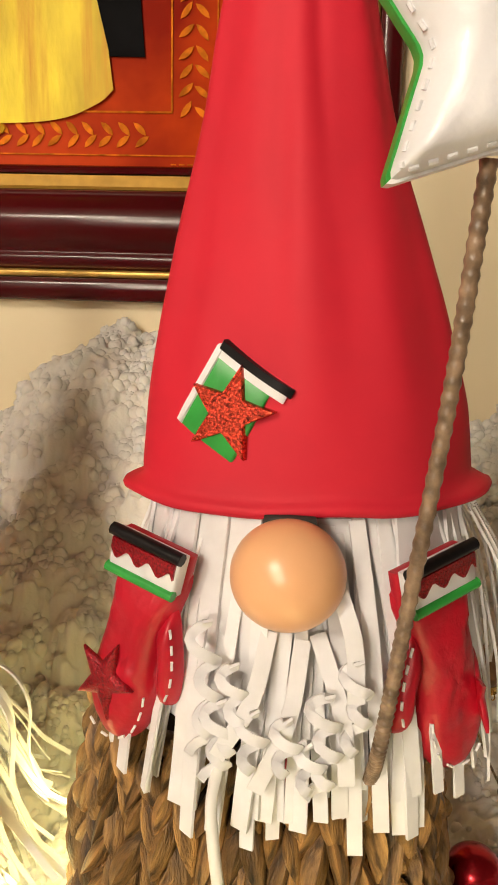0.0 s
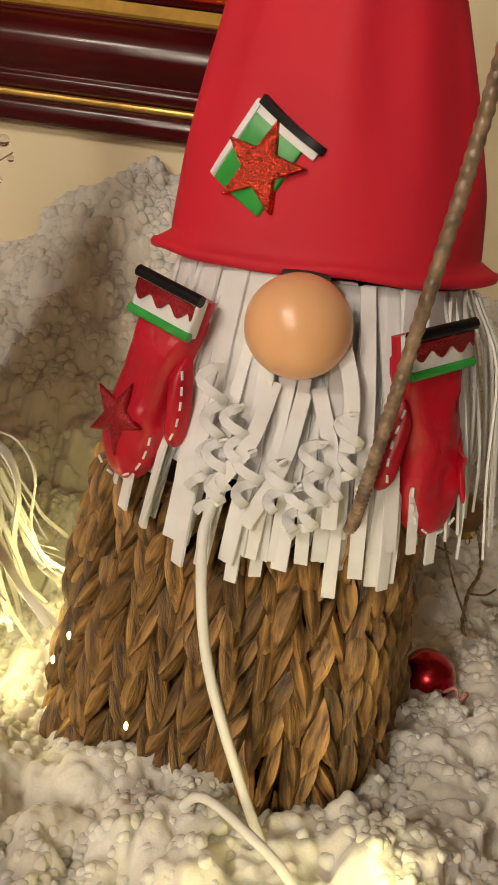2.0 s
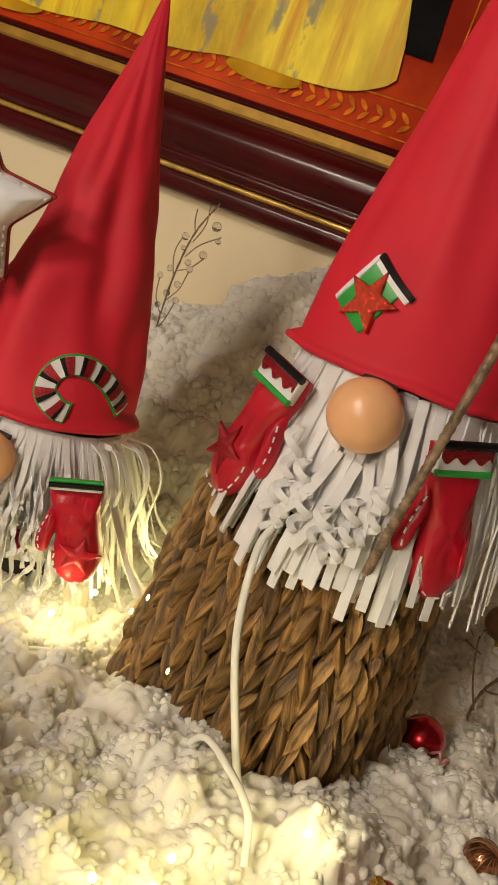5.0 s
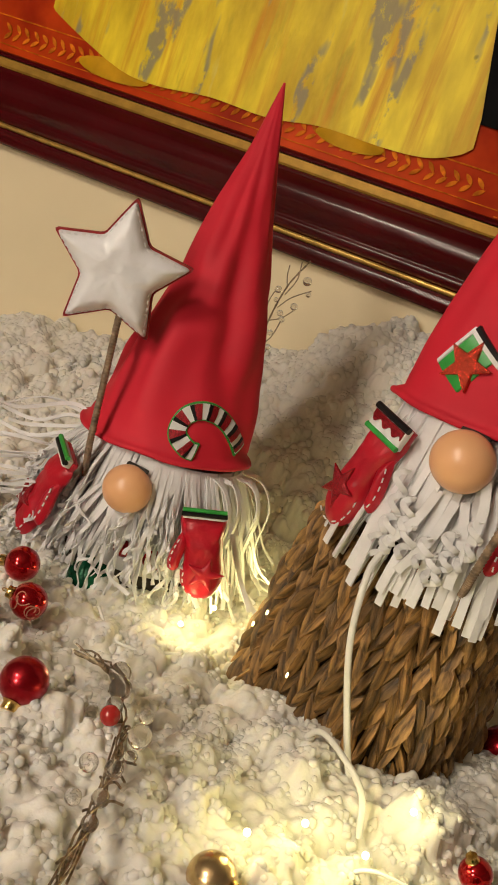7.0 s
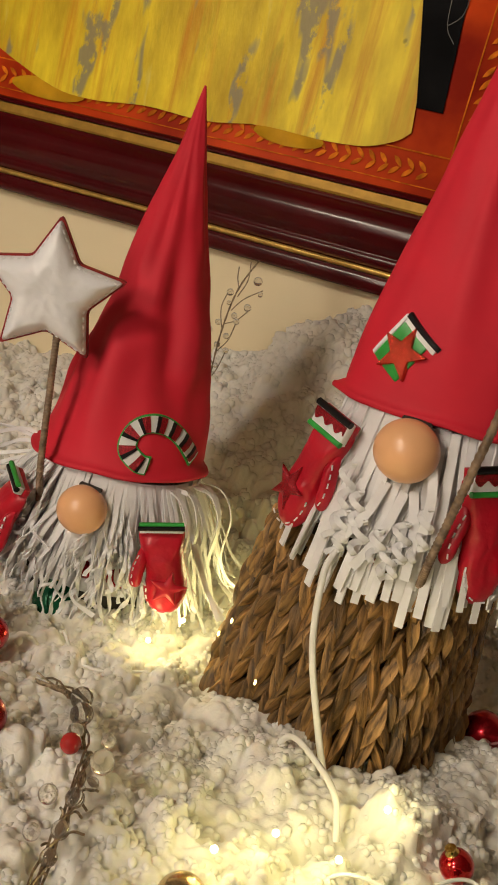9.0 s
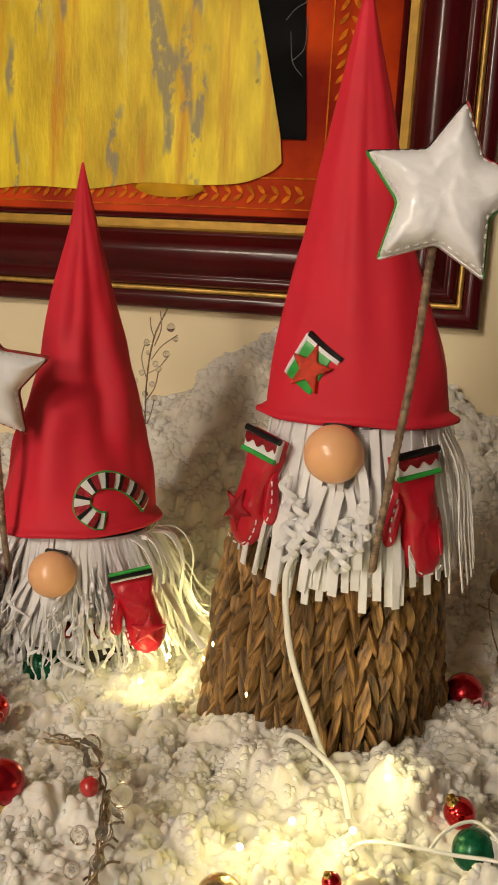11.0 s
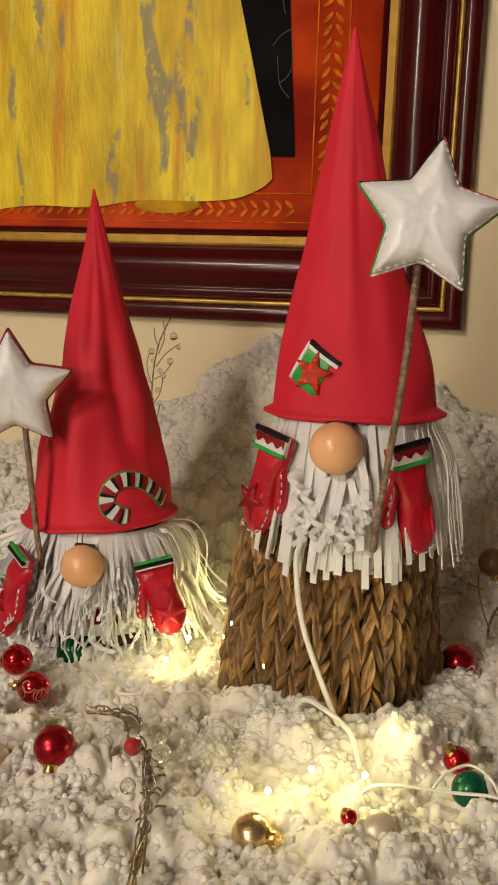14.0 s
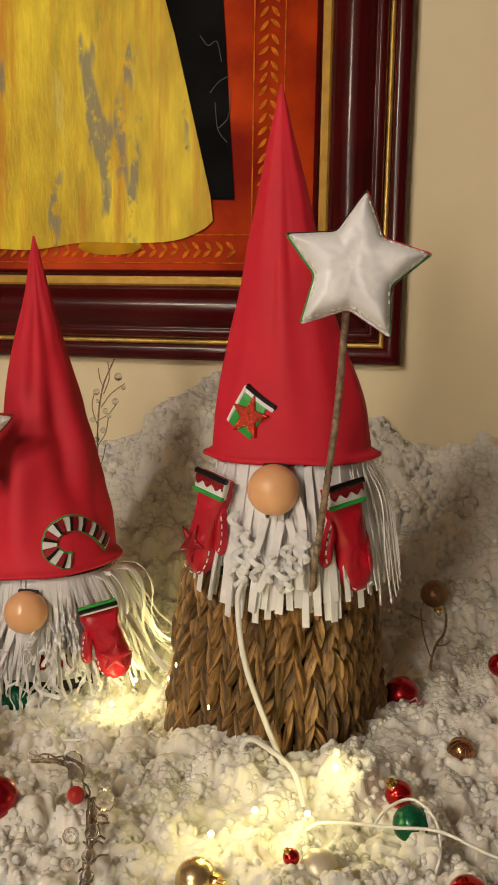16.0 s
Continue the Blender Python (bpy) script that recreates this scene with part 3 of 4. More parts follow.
SMALL = Hat((-0.2790, 0.112, 0.167), (-0.326, 0.205, 0.521),
            [(0, .0795), (.03, .0790), (.085, .0755), (.25, .0645), (.4, .050), (.525, .039), (.65, .0285), (.76, .0185), (.88, .0095), (1, .0010)],
            0.95, [(3, .06, 1.8, 2.0), (4, .045, 0.6, 4.0), (7, .04, 2.0, -3.0), (2, .05, 1.2, 2.0), (11, .030, 0.3, 6.0)], (0.004, 0.0, 0), 0.0035, 0.0065, [(radians(-12), .42, .60, .060, -.26), (radians(12), .33, .55, .045, .12), (radians(22), .50, .22, .10, .10), (radians(52), .42, .20, .16, -.13), (radians(75), .30, .22, .12, .06), (radians(-45), .25, .25, .10, -.10), (radians(8), .68, .14, .16, -.10)], 0.10)
big_hat = BIG.build("gnome_hat", "tall pointed red foam hat with a glittery patch on a gnome")
small_hat = SMALL.build("gnome_hat", "crumpled pointed red foam hat with a striped cane patch")


def on(th, name, vf, material, label="", smooth=True):
    return keep(part(name, Acc().add(vf), material, label=label, smooth=smooth), th)


def turned(pts, deg, at=(0, 0)):
    c, s = math.cos(radians(deg)), math.sin(radians(deg))
    return [(x * c - y * s + at[0], x * s + y * c + at[1]) for x, y in pts]


def under(name, parent, vf, material, label=""):
    return part(name, Acc().add(vf), material, parent, label)


def big_patch():
    A0, H0, HT = radians(-26), 0.118, 0.328
    sq = lambda x0, y0, x1, y1: turned(dense([(x0, y0), (x1, y0), (x1, y1), (x0, y1)], 5), -29)
    base = on(big_hat, "patch", BIG.patch(sq(-.0165, -.017, .0125, .0165), A0, H0, HT, 0.001, .0022), GREEN_FOAM, "green square patch")
    under("patch_edge", base, BIG.patch(sq(-.0195, -.017, -.0165, .0200), A0, H0, HT, 0.001, .0028), WHITE_FOAM)
    under("patch_edge", base, BIG.patch(sq(-.0165, .0155, .0190, .0190), A0, H0, HT, 0.001, .0028), WHITE_FOAM)
    under("patch_edge", base, BIG.patch(sq(-.0180, .0190, .0205, .0228), A0, H0, HT, 0.001, .0034), BLACK_FOAM)
    under("star_patch", base, BIG.patch(turned(dense(star_line(.0205, .0086), 3), -14, (.0015, -.0005)), A0, H0, HT, 0.003, .0035), RED_GLITTER, "red glitter star")


big_patch()


def cane_patch():
    A0, H0, HT = radians(47), 0.082, 0.354
    line = [(.045, -.013), (.036, -.003), (.023, .009), (.007, .017), (-.010, .018), (-.023, .009), (-.025, -.006), (-.013, -.017), (-.004, -.019)]
    pts = [(p.x, p.y) for p in smooth_line([(a, b, 0) for a, b in line], 44)]

    def ribbon(i0, i1, w, c0=0.0):
        L, R = [], []
        for i in range(i0, i1 + 1):
            a, b = pts[max(i - 1, 0)], pts[min(i + 1, len(pts) - 1)]
            dx, dy = b[0] - a[0], b[1] - a[1]
            d = math.hypot(dx, dy)
            nx, ny = -dy / d, dx / d
            L.append((pts[i][0] + nx * w, pts[i][1] + ny * w))
            R.append((pts[i][0] - nx * w, pts[i][1] - ny * w))
        return L, R

    def lay(i0, i1, w, out, th):
        L, R = ribbon(i0, i1, w)
        rows = []
        r0 = curve_at(SMALL.prof, H0)
        P = lambda q, o: SMALL.at(A0 + q[0] / r0, H0 + q[1] / HT, o)
        for l, r in zip(L, R):
            mid = ((l[0] + r[0]) / 2, (l[1] + r[1]) / 2)
            rows.append([P(l, out - .002), P(l, out + th * .8), P(mid, out + th), P(r, out + th * .8), P(r, out - .002)])
        return grid(rows)
    on(small_hat, "cane_edge", lay(0, 44, .0084, .0008, .0018), GREEN_FOAM, "green foam edge")
    base = on(small_hat, "cane", lay(1, 43, .0071, .0012, .0026), WHITE_FOAM, "white foam cane")
    for k in range(8):
        i = 2 + k * 5
        under("stripe", base, lay(i, min(i + 2, 43), .0071, .002, .0028), DARK_GLITTER)
        under("stripe", base, lay(min(i + 2, 42), min(i + 3, 43), .0071, .002, .0030), BLACK_FOAM)


cane_patch()


class Strips:
    """A beard whose strips are parts; past a number they are joined."""

    def __init__(self, at, label, most=280):
        self.t = thing("gnome_beard", at, label, "beard", "beards of the gnomes")
        self.most, self.made, self.rest = most, 0, Acc()

    def add(self, vf, slot=0):
        self.made += 1
        if self.made <= self.most:
            keep(part("strip", Acc().add(vf), WHITE_FOAM), self.t)
        else:
            self.rest.add(vf)

    def close(self):
        if self.rest.n:
            tagged(keep(part("strip_rest", self.rest, WHITE_FOAM), self.t), "more thin foam strips", kind="stuff")


def fringe(acc, hat_base, rx, ry, z_top, z_low, count, rng, front, spread, w=(0.005, 0.008), jitter=0.010, thin=False, slot=0):
    """Strips of foam hanging from under a hat."""
    for k in range(count):
        a = front[0] + (front[1] - front[0]) * (k + rng.uniform(0, .8)) / count
        n = Vector((math.sin(a), -math.cos(a), 0))
        lay_out = rng.uniform(-0.004, 0.004)
        ln = z_low + rng.uniform(-jitter, jitter)
        top = Vector((hat_base[0] + (rx - .012 + lay_out) * math.sin(a), hat_base[1] - (ry - .012 + lay_out) * math.cos(a), z_top))
        out = spread * rng.uniform(.6, 1.25)
        da = (rng.uniform(-.22, .22) if thin else rng.uniform(-.10, .10)) + 0.18 * math.sin(a)
        end = Vector((hat_base[0] + (rx + out + lay_out) * math.sin(a + da), hat_base[1] - (ry + out + lay_out) * math.cos(a + da), ln))
        m1 = top.lerp(end, .35) + n * (out * .32 + rng.uniform(0, .003))
        m2 = top.lerp(end, .7) + n * (out * .22 + rng.uniform(0, .003))
        pts = smooth_line([top, m1, m2, end], 22 if thin else 9)
        if thin:
            ph, am, fr = rng.uniform(0, 6), rng.uniform(.001, .0046), rng.uniform(.22, .75)
            s = n.cross(Vector((0, 0, 1)))
            pts = [p + (s * math.sin(ph + i * fr) + n * .8 * math.cos(ph + i * fr)) * am * (i / 22) ** .8 for i, p in enumerate(pts)]
        acc.add(strip(pts, rng.uniform(*w), n, 0.0014, rng.uniform(-.5, .5) if not thin else rng.uniform(-9, 9), 0.95), slot)


def curl(acc, top, length, r, turns, w, rng, slot=0):
    """A springy curled strip."""
    pts = []
    n = int(turns * 10)
    t = Vector(top)
    for i in range(n + 1):
        u = i / n
        a = turns * 2 * math.pi * u
        pts.append(t + Vector((r * math.cos(a) * (1 - .3 * u) + .006 * math.sin(3 * u), -abs(r) * 1.0 + r * math.sin(a) * .7, -length * u)))
    acc.add(strip(pts, w, (0.3, -1, 0.2), 0.0013, 0.0), slot)


def doll(c, core, ratio, nose, r, label, extra=None):
    """The plain body of a gnome under its hat and beard."""
    a = Acc()
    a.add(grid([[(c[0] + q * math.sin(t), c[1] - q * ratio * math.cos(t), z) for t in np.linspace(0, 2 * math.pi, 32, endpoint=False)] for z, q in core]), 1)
    a.add(grid([[(c[0] + (q + .0015) * math.sin(t), c[1] - (q + .0015) * ratio * math.cos(t), z) for t in np.linspace(0, 2 * math.pi, 32, endpoint=False)] for z, q in core[:3]]), 3)
    a.add(ball(r, nose, 40, 26, (1.0, .95, .97)), 0)
    a.add(tube(smooth_line([(nose[0] - .010, nose[1] + .008, nose[2] + r * .80), (nose[0], nose[1] + .006, nose[2] + r * .84), (nose[0] + .010, nose[1] + .008, nose[2] + r * .80)], 10), .0036, 8), 1)
    if extra:
        a.add(box(.016, .006, .012, extra, .001), 2)
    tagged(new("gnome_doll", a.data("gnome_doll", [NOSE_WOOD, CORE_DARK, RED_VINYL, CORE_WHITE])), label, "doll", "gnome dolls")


def big_gnome():
    rng = random.Random(11)
    c = (0.003, 0.052)
    doll(c, [(.300, .062), (.26, .064), (.22, .062), (.185, .058), (.178, .03)], .68, (-.003, -.011, .2820), .0236,
         "gnome doll with a round nose sitting on a basket", (-.006, -.006, .192))
    a = Strips((c[0], c[1], .18), "beard of white foam strips with curled pieces")
    RX, RY = .080, .056
    for ang in (-62, -47, -34, -22, 40, 52, 66, 85, -80):
        n = Vector((math.sin(radians(ang)), -math.cos(radians(ang)), 0))
        top = Vector((c[0] + .070 * n.x, c[1] + .049 * n.y, .302))
        end = Vector((c[0] + .078 * n.x, c[1] + .056 * n.y, .205))
        a.add(strip(smooth_line([top, top.lerp(end, .5) + n * .003, end], 6), 0.019, n, .0016))
    fringe(a, c, RX, RY, .301, .178, 30, rng, (radians(-80), radians(80)), .011)
    fringe(a, c, RX - .003, RY - .003, .301, .186, 30, rng, (radians(-85), radians(85)), .006, jitter=.014)
    fringe(a, c, RX + .002, RY + .002, .262, .166, 17, rng, (radians(-46), radians(38)), .010, (0.006, 0.009))
    fringe(a, c, RX, RY, .300, .178, 34, rng, (radians(80), radians(280)), .018, (0.003, 0.006), .02)
    for k in range(9):
        ang = radians(70 + 6 * k)
        n = Vector((math.sin(ang), -math.cos(ang), 0))
        p = [Vector((c[0] + .078 * n.x, c[1] + .060 * n.y, .300)), Vector((c[0] + .094 * n.x, c[1] + .08 * n.y, .27)),
             Vector((c[0] + (.100 + .001 * k) * n.x, c[1] + .09 * n.y, .22)), Vector((c[0] + .108 * n.x, c[1] + .09 * n.y, .175 + .004 * k))]
        a.add(strip(smooth_line(p, 12), .0022, n, .0012))
    for x, z, ln, r, tn in ((-.040, .262, .060, .0050, 3.5), (-.034, .228, .036, .0055, 2.5), (-.020, .226, .026, .0055, 2), (-.006, .224, .024, .005, 2),
                            (.010, .236, .046, .0055, 3.5), (.022, .250, .040, .0045, 3), (-.028, .245, .040, .0045, 3), (.004, .215, .022, .005, 2)):
        y = c[1] - (RY + .010) * math.cos((x - c[0]) / .083)
        curl(a, (x, y - .004, z), ln, r, tn, .0045, rng)
    for x0, x1, z0, z1 in ((.014, .026, .285, .232), (-.010, -.030, .255, .205), (.004, -.014, .252, .190), (.010, .024, .255, .195)):
        y = -.018
        a.add(strip(smooth_line([(x0, y + .012, z0), ((x0 + x1) / 2 + .004, y, (z0 + z1) / 2), (x1, y - .002, z1)], 8), .007, (0, -1, .2), .0014))
    a.close()


big_gnome()


def tousled(acc, c, rx, ry, z_top, count, span, fall, out, wild, rng):
    """Narrow strips that fan out under a hat; wild ones twist into spirals and flick at the ends."""
    for k in range(count):
        ang = radians(span[0] + (span[1] - span[0]) * (k + rng.random()) / count)
        n = Vector((math.sin(ang), -math.cos(ang), 0))
        s = Vector((math.cos(ang), math.sin(ang), 0))
        ln, o, side = rng.uniform(*fall), rng.uniform(*out), rng.gauss(0, .010) * (.4 + wild) + .012 * math.sin(ang)
        top = Vector((c[0] + (rx - .001) * n.x, c[1] + (ry - .001) * n.y, z_top))
        p = [top, top + n * (.25 * o + .006) + s * side * .15 - Vector((0, 0, ln * .30)), top + n * (.55 * o + .008) + s * side * .5 - Vector((0, 0, ln * .62)),
             top + n * (.80 * o + .006) + s * side * .9 - Vector((0, 0, ln * .86))]
        p.append(p[-1] + n * o * rng.uniform(.1, .5) + s * rng.gauss(0, .012) * wild - Vector((0, 0, ln * rng.uniform(.04, .20))))
        pts = smooth_line(p, 26)
        if wild > .4:
            ph, am, fr = rng.uniform(0, 6), rng.uniform(.0008, .0034) * wild, rng.uniform(.5, 1.1)
            pts = [q + (s * math.sin(ph + i * fr) + n * math.cos(ph + i * fr)) * am * (i / 26) ** 1.4 for i, q in enumerate(pts)]
        spin = rng.choice((-1, 1)) * rng.uniform(4, 17) * wild
        acc.add(strip(pts, rng.uniform(.0034, .0054), n, 0.0010, lambda u: spin * max(0, u - .25) ** 1.3 * 1.4, 0.8))


def small_gnome():
    rng = random.Random(23)
    c = (-0.2755, 0.112)
    doll(c, [(.162, .070), (.10, .072), (.05, .070), (.0, .068)], .95, (-.259, .024, .1345), .0222, "smaller gnome doll with a round nose sitting in the snow")
    a = Strips((c[0], c[1], .03), "tousled beard of thin twisted white foam strips")
    for ang in (35, 48, 62, 80, -40, -55, -70):
        n = Vector((math.sin(radians(ang)), -math.cos(radians(ang)), 0))
        top = Vector((c[0] + .072 * n.x, c[1] + .069 * n.y, .163))
        end = Vector((c[0] + .078 * n.x, c[1] + .074 * n.y, .07))
        a.add(strip(smooth_line([top, top.lerp(end, .5) + n * .004, end], 6), 0.020, n, .0016))
    tousled(a, c, .076, .072, .162, 44, (-74, -16), (.060, .128), (.020, .046), 1.0, rng)
    tousled(a, c, .076, .072, .162, 40, (16, 62), (.060, .128), (.016, .036), 0.8, rng)
    tousled(a, c, .080, .076, .128, 20, (-20, 20), (.036, .066), (.012, .028), 0.25, rng)
    tousled(a, c, .074, .070, .162, 62, (-70, 62), (.105, .136), (.008, .022), 0.5, rng)
    tousled(a, c, .078, .074, .162, 34, (58, 130), (.085, .122), (.024, .060), 0.08, rng)
    # loose strips that lie out over the snow
    for k in range(15):
        z = .040 + .008 * k + rng.uniform(-.004, .004)
        p = [(-.335, .085, min(.155, z + .03)), (-.37, .085, z + .016), (-.41, .085 + rng.uniform(-.03, .02), z + rng.uniform(-.008, .012)), (-.445 - rng.uniform(0, .04), .08 + rng.uniform(-.04, .03), z - rng.uniform(0, .02))]
        a.add(strip(smooth_line(p, 14), .0036, (0, -.6, .8), .0012, rng.uniform(-4, 4)))
    # strips that arch out past the lit mitten and fall back
    for k in range(6):
        ang = radians(64 + 9 * k)
        n = Vector((math.sin(ang), -math.cos(ang), 0))
        h, d = rng.uniform(.4, 1.0), rng.uniform(-.006, .006)
        p = [Vector((c[0] + .078 * n.x, c[1] + .074 * n.y, .160)), Vector((c[0] + (.090 + .012 * h) * n.x, c[1] + .095 * n.y, .152 + d)), Vector((c[0] + (.098 + .020 * h) * n.x, c[1] + .10 * n.y, .128 + d)),
             Vector((c[0] + (.096 + .022 * h) * n.x, c[1] + .10 * n.y, .090)), Vector((c[0] + (.100 + .040 * h) * n.x, c[1] + .11 * n.y, .046 + d))]
        a.add(strip(smooth_line(p, 18), .0042, n, .0012, rng.uniform(-1.5, 1.5)))
    fringe(a, c, .078, .074, .162, .035, 40, rng, (radians(130), radians(260)), .018, (.003, .005), .02)
    a.close()


small_gnome()


# ---- mittens ----
def mitten(m, label, thumb=1, star=(0, 0), scale=(1, 1, 1), facing="full", zig=True, star_turn=0, splay=5):
    """x across, y up towards the cuff, z outwards; thumb on the side of its sign."""
    t = thing("mitten", (0, 0, 0), label, "mitten", "mittens of the gnomes")
    t.matrix_basis = m @ Matrix.Diagonal((*scale, 1))
    s = thumb
    body = [(-.018, .040), (.018, .040), (.019, .022), (.0160, .008), (.0140, -.008), (.0165, -.022), (.0130, -.038), (.001, -.0485), (-.013, -.046), (-.021, -.034), (-.0235, -.018), (-.0215, .000), (-.0195, .020)]
    body = [(s * x, y) for x, y in body][::s]
    body = [(p.x, p.y) for p in smooth_line([(x, y, 0) for x, y in body + body[:1]], 52)][:-1]
    pv, pf = puff(body, .011, 12, .5, .9)
    pv = [(x, y, q + .0022 * noise.noise((x * 60, y * 60, q * 20 + s * 5)) + .0012 * noise.noise((x * 140, y * 140, s * 3))) for x, y, q in pv]
    part("hand_cover", Acc().add((pv, pf)), RED_VINYL, t)
    th = [(.010, .014), (.018, .022), (.0235, .008), (.0268, -.006), (.0262, -.0175), (.0205, -.0215), (.0160, -.017), (.0140, -.004)]
    cs, sn = math.cos(radians(splay)), math.sin(radians(splay))
    hinge = lambda x, y: (.013 + (x - .013) * cs - (y - .016) * sn, .016 + (x - .013) * sn + (y - .016) * cs)
    th = [hinge(x, y) for x, y in th]
    th = [(s * p.x, p.y) for p in smooth_line([(x, y, 0) for x, y in th + [th[0]]], 28)][:-1]
    part("thumb", Acc().add(puff(th if s > 0 else th[::-1], .008, 7, .5, 1.0), 0, Matrix.Translation((0, 0, .002))), RED_VINYL, t)
    lo = .030 if zig else .0395
    cuff = dense([(-.0195, lo), (.0195, lo), (.0203, .047), (-.0203, .047)], 4)
    cuff_ob = part("cuff", Acc().add(slab(cuff, .007, .001), 0, Matrix.Translation((0, 0, .004))), WHITE_FOAM, t, "white cuff")
    part("cuff_back", Acc().add(slab(cuff, .005, .001), 0, Matrix.Translation((s * .0004, -.001, -.001))), RED_VINYL, t)
    part("cuff_line", Acc().add(tube([(-.0200, .0310 if zig else .0485, .0105), (.0200, .0310 if zig else .0485, .0105)], .0022, 8)), GREEN_FOAM, cuff_ob, "green trim line")
    part("cuff_line", Acc().add(tube([(-.0208, .0470 if zig else .0442, .0105), (.0208, .0470 if zig else .0442, .0105)], .0026, 8)), BLACK_FOAM, cuff_ob, "black trim line")
    if zig:
        z = [(-.0187, .0445), (-.0187, .0400), (-.0145, .0365), (-.0085, .0405), (-.002, .0365), (.004, .0405), (.0105, .0365), (.0160, .0405), (.0187, .038), (.0187, .0445)]
        z = [z[0]] + [(p.x, p.y) for p in smooth_line([(x, y, 0) for x, y in z[1:-1]], 26)] + [z[-1]]
        part("zigzag", Acc().add(slab(z, .0016, .0002), 0, Matrix.Translation((0, 0, .0106))), DARK_GLITTER, cuff_ob, "dark red zigzag trim")
    for k, (x, y, dx, dy) in enumerate([(.0135, -.019, .0004, -.0038), (.0138, -.0260, -.0006, -.0038), (.0122, -.033, -.0014, -.0036), (.0070, -.0405, -.0030, -.0022), (-.0030, -.0450, -.0040, .0002), (-.0120, -.0430, -.0035, .0022),
                                        (.0200, .015, .0014, -.0036), (.0222, .0085, .0010, -.0036), (.0238, .002, .0007, -.0036), (.0246, -.0055, .0001, -.0036), (.0238, -.0125, -.0010, -.0034)]):
        zz = .0078 if k < 6 else .0080
        if k > 5:
            dx, dy = dx * cs - dy * sn, dx * sn + dy * cs
            x, y = hinge(x, y)
        part("stitch", Acc().add(tube([(s * x, y, zz), (s * (x + dx), y + dy, zz)], .00065, 6)), WHITE_FOAM, t)
    part("star", Acc().add(puff(dense(star_line(.0185, .0078, turn=.25), 3), .0020, 6, .3, .5, .0006), 0, Matrix.Translation((star[0], star[1], .0115 - abs(star_turn) * .00008)) @ pose(0, 0, 0, 0, star_turn, 0)), {"glitter": RED_GLITTER, "plain": RED_VINYL}.get(facing, DARK_GLITTER), t, "red star on the mitten")
    return t


mitten(plane_pose((-.0665, .012, .2405), (.88, -.43, -.22), (.22, -.10, .95)), "red mitten with white stitches and a dark red star", 1, (-.0085, -.017), (.87, 1.08, 1.15))
mitten(plane_pose((.0612, .012, .2365), (.76, .62, .18), (-.14, -.05, .97)), "red mitten with white stitches and a striped cuff", -1, (.017, -.016), (.95, 1.10, 1.1), "plain", star_turn=50, splay=15)
mitten(plane_pose((-.181, .042, .1050), (.88, .42, .22), (-.12, .05, 1)), "red mitten lit by a fairy light, with a red star", -1, (.006, -.018), (.95, .85, 1.15), "plain", False)
mitten(plane_pose((-.331, .020, .0970), (.72, -.66, -.16), (.30, .02, .95)), "red mitten at the side of the smaller gnome", 1, (-.010, -.016), (1.0, 1.0, 1.1), zig=False)


# ---- star wands ----
def wand(m, R, stick, label, edge_mats):
    t = thing("star_wand", stick[-1], label, "star wand", "star wands")
    o = dense(star_line(R * .985, R * .52), 6)
    soft = [(p.x, p.y) for p in smooth_line([(x, y, 0) for x, y in o + [o[0]]], 120)][:-1]
    n = len(soft)
    for _ in range(2):
        soft = [tuple((soft[i - 1][j] + 3 * soft[i][j] + soft[(i + 1) % n][j]) / 5 for j in (0, 1)) for i in range(n)]
    pv, pf = puff(soft, R * .24, 18, .3, .42, .0012, 14)
    pv = [(x, y, z + (.0014 * noise.noise((x * 70, y * 70, R)) + .0007 * noise.noise((x * 170, y * 170, R)) if z > .002 else 0)) for x, y, z in pv]
    star = keep(part("star", Acc().add((pv, pf), 0, m), WHITE_VINYL, label="stuffed white vinyl star"), t)
    rim = 1.034 if len(edge_mats) > 1 else 1.045
    for k, em in enumerate(edge_mats):
        seg = [i % n for i in range(n * k // len(edge_mats), n * (k + 1) // len(edge_mats) + 1)]
        rows = []
        for i in seg:
            x, y = soft[i]
            rows.append([(x * .985, y * .985, .0006), (x * rim, y * rim, .0008), (x * (rim + .012), y * (rim + .012), -.0006), (x * (rim + .012), y * (rim + .012), -.0055), (x * .97, y * .97, -.0055)])
        part("star_edge", Acc().add(grid(rows), 0, m), em, star)
    part("star_back", Acc().add(slab(soft, .004, .0005), 0, m @ Matrix.Translation((0, 0, -.009))), edge_mats[0], star)
    for i in range(0, n, 2):
        x, y = soft[i]
        x2, y2 = soft[(i + 1) % n]
        part("stitch", Acc().add(tube([(x * .945, y * .945, R * .105), (x2 * .945, y2 * .945, R * .105)], .0010, 6), 0, m), THREAD, star)
    pts = smooth_line(stick, 300)
    keep(part("stick", Acc().add(tube(pts, .0031, 9, lambda i: 1 + .09 * math.sin(i * 1.26))), STICK, label="brown wrapped stick"), t)


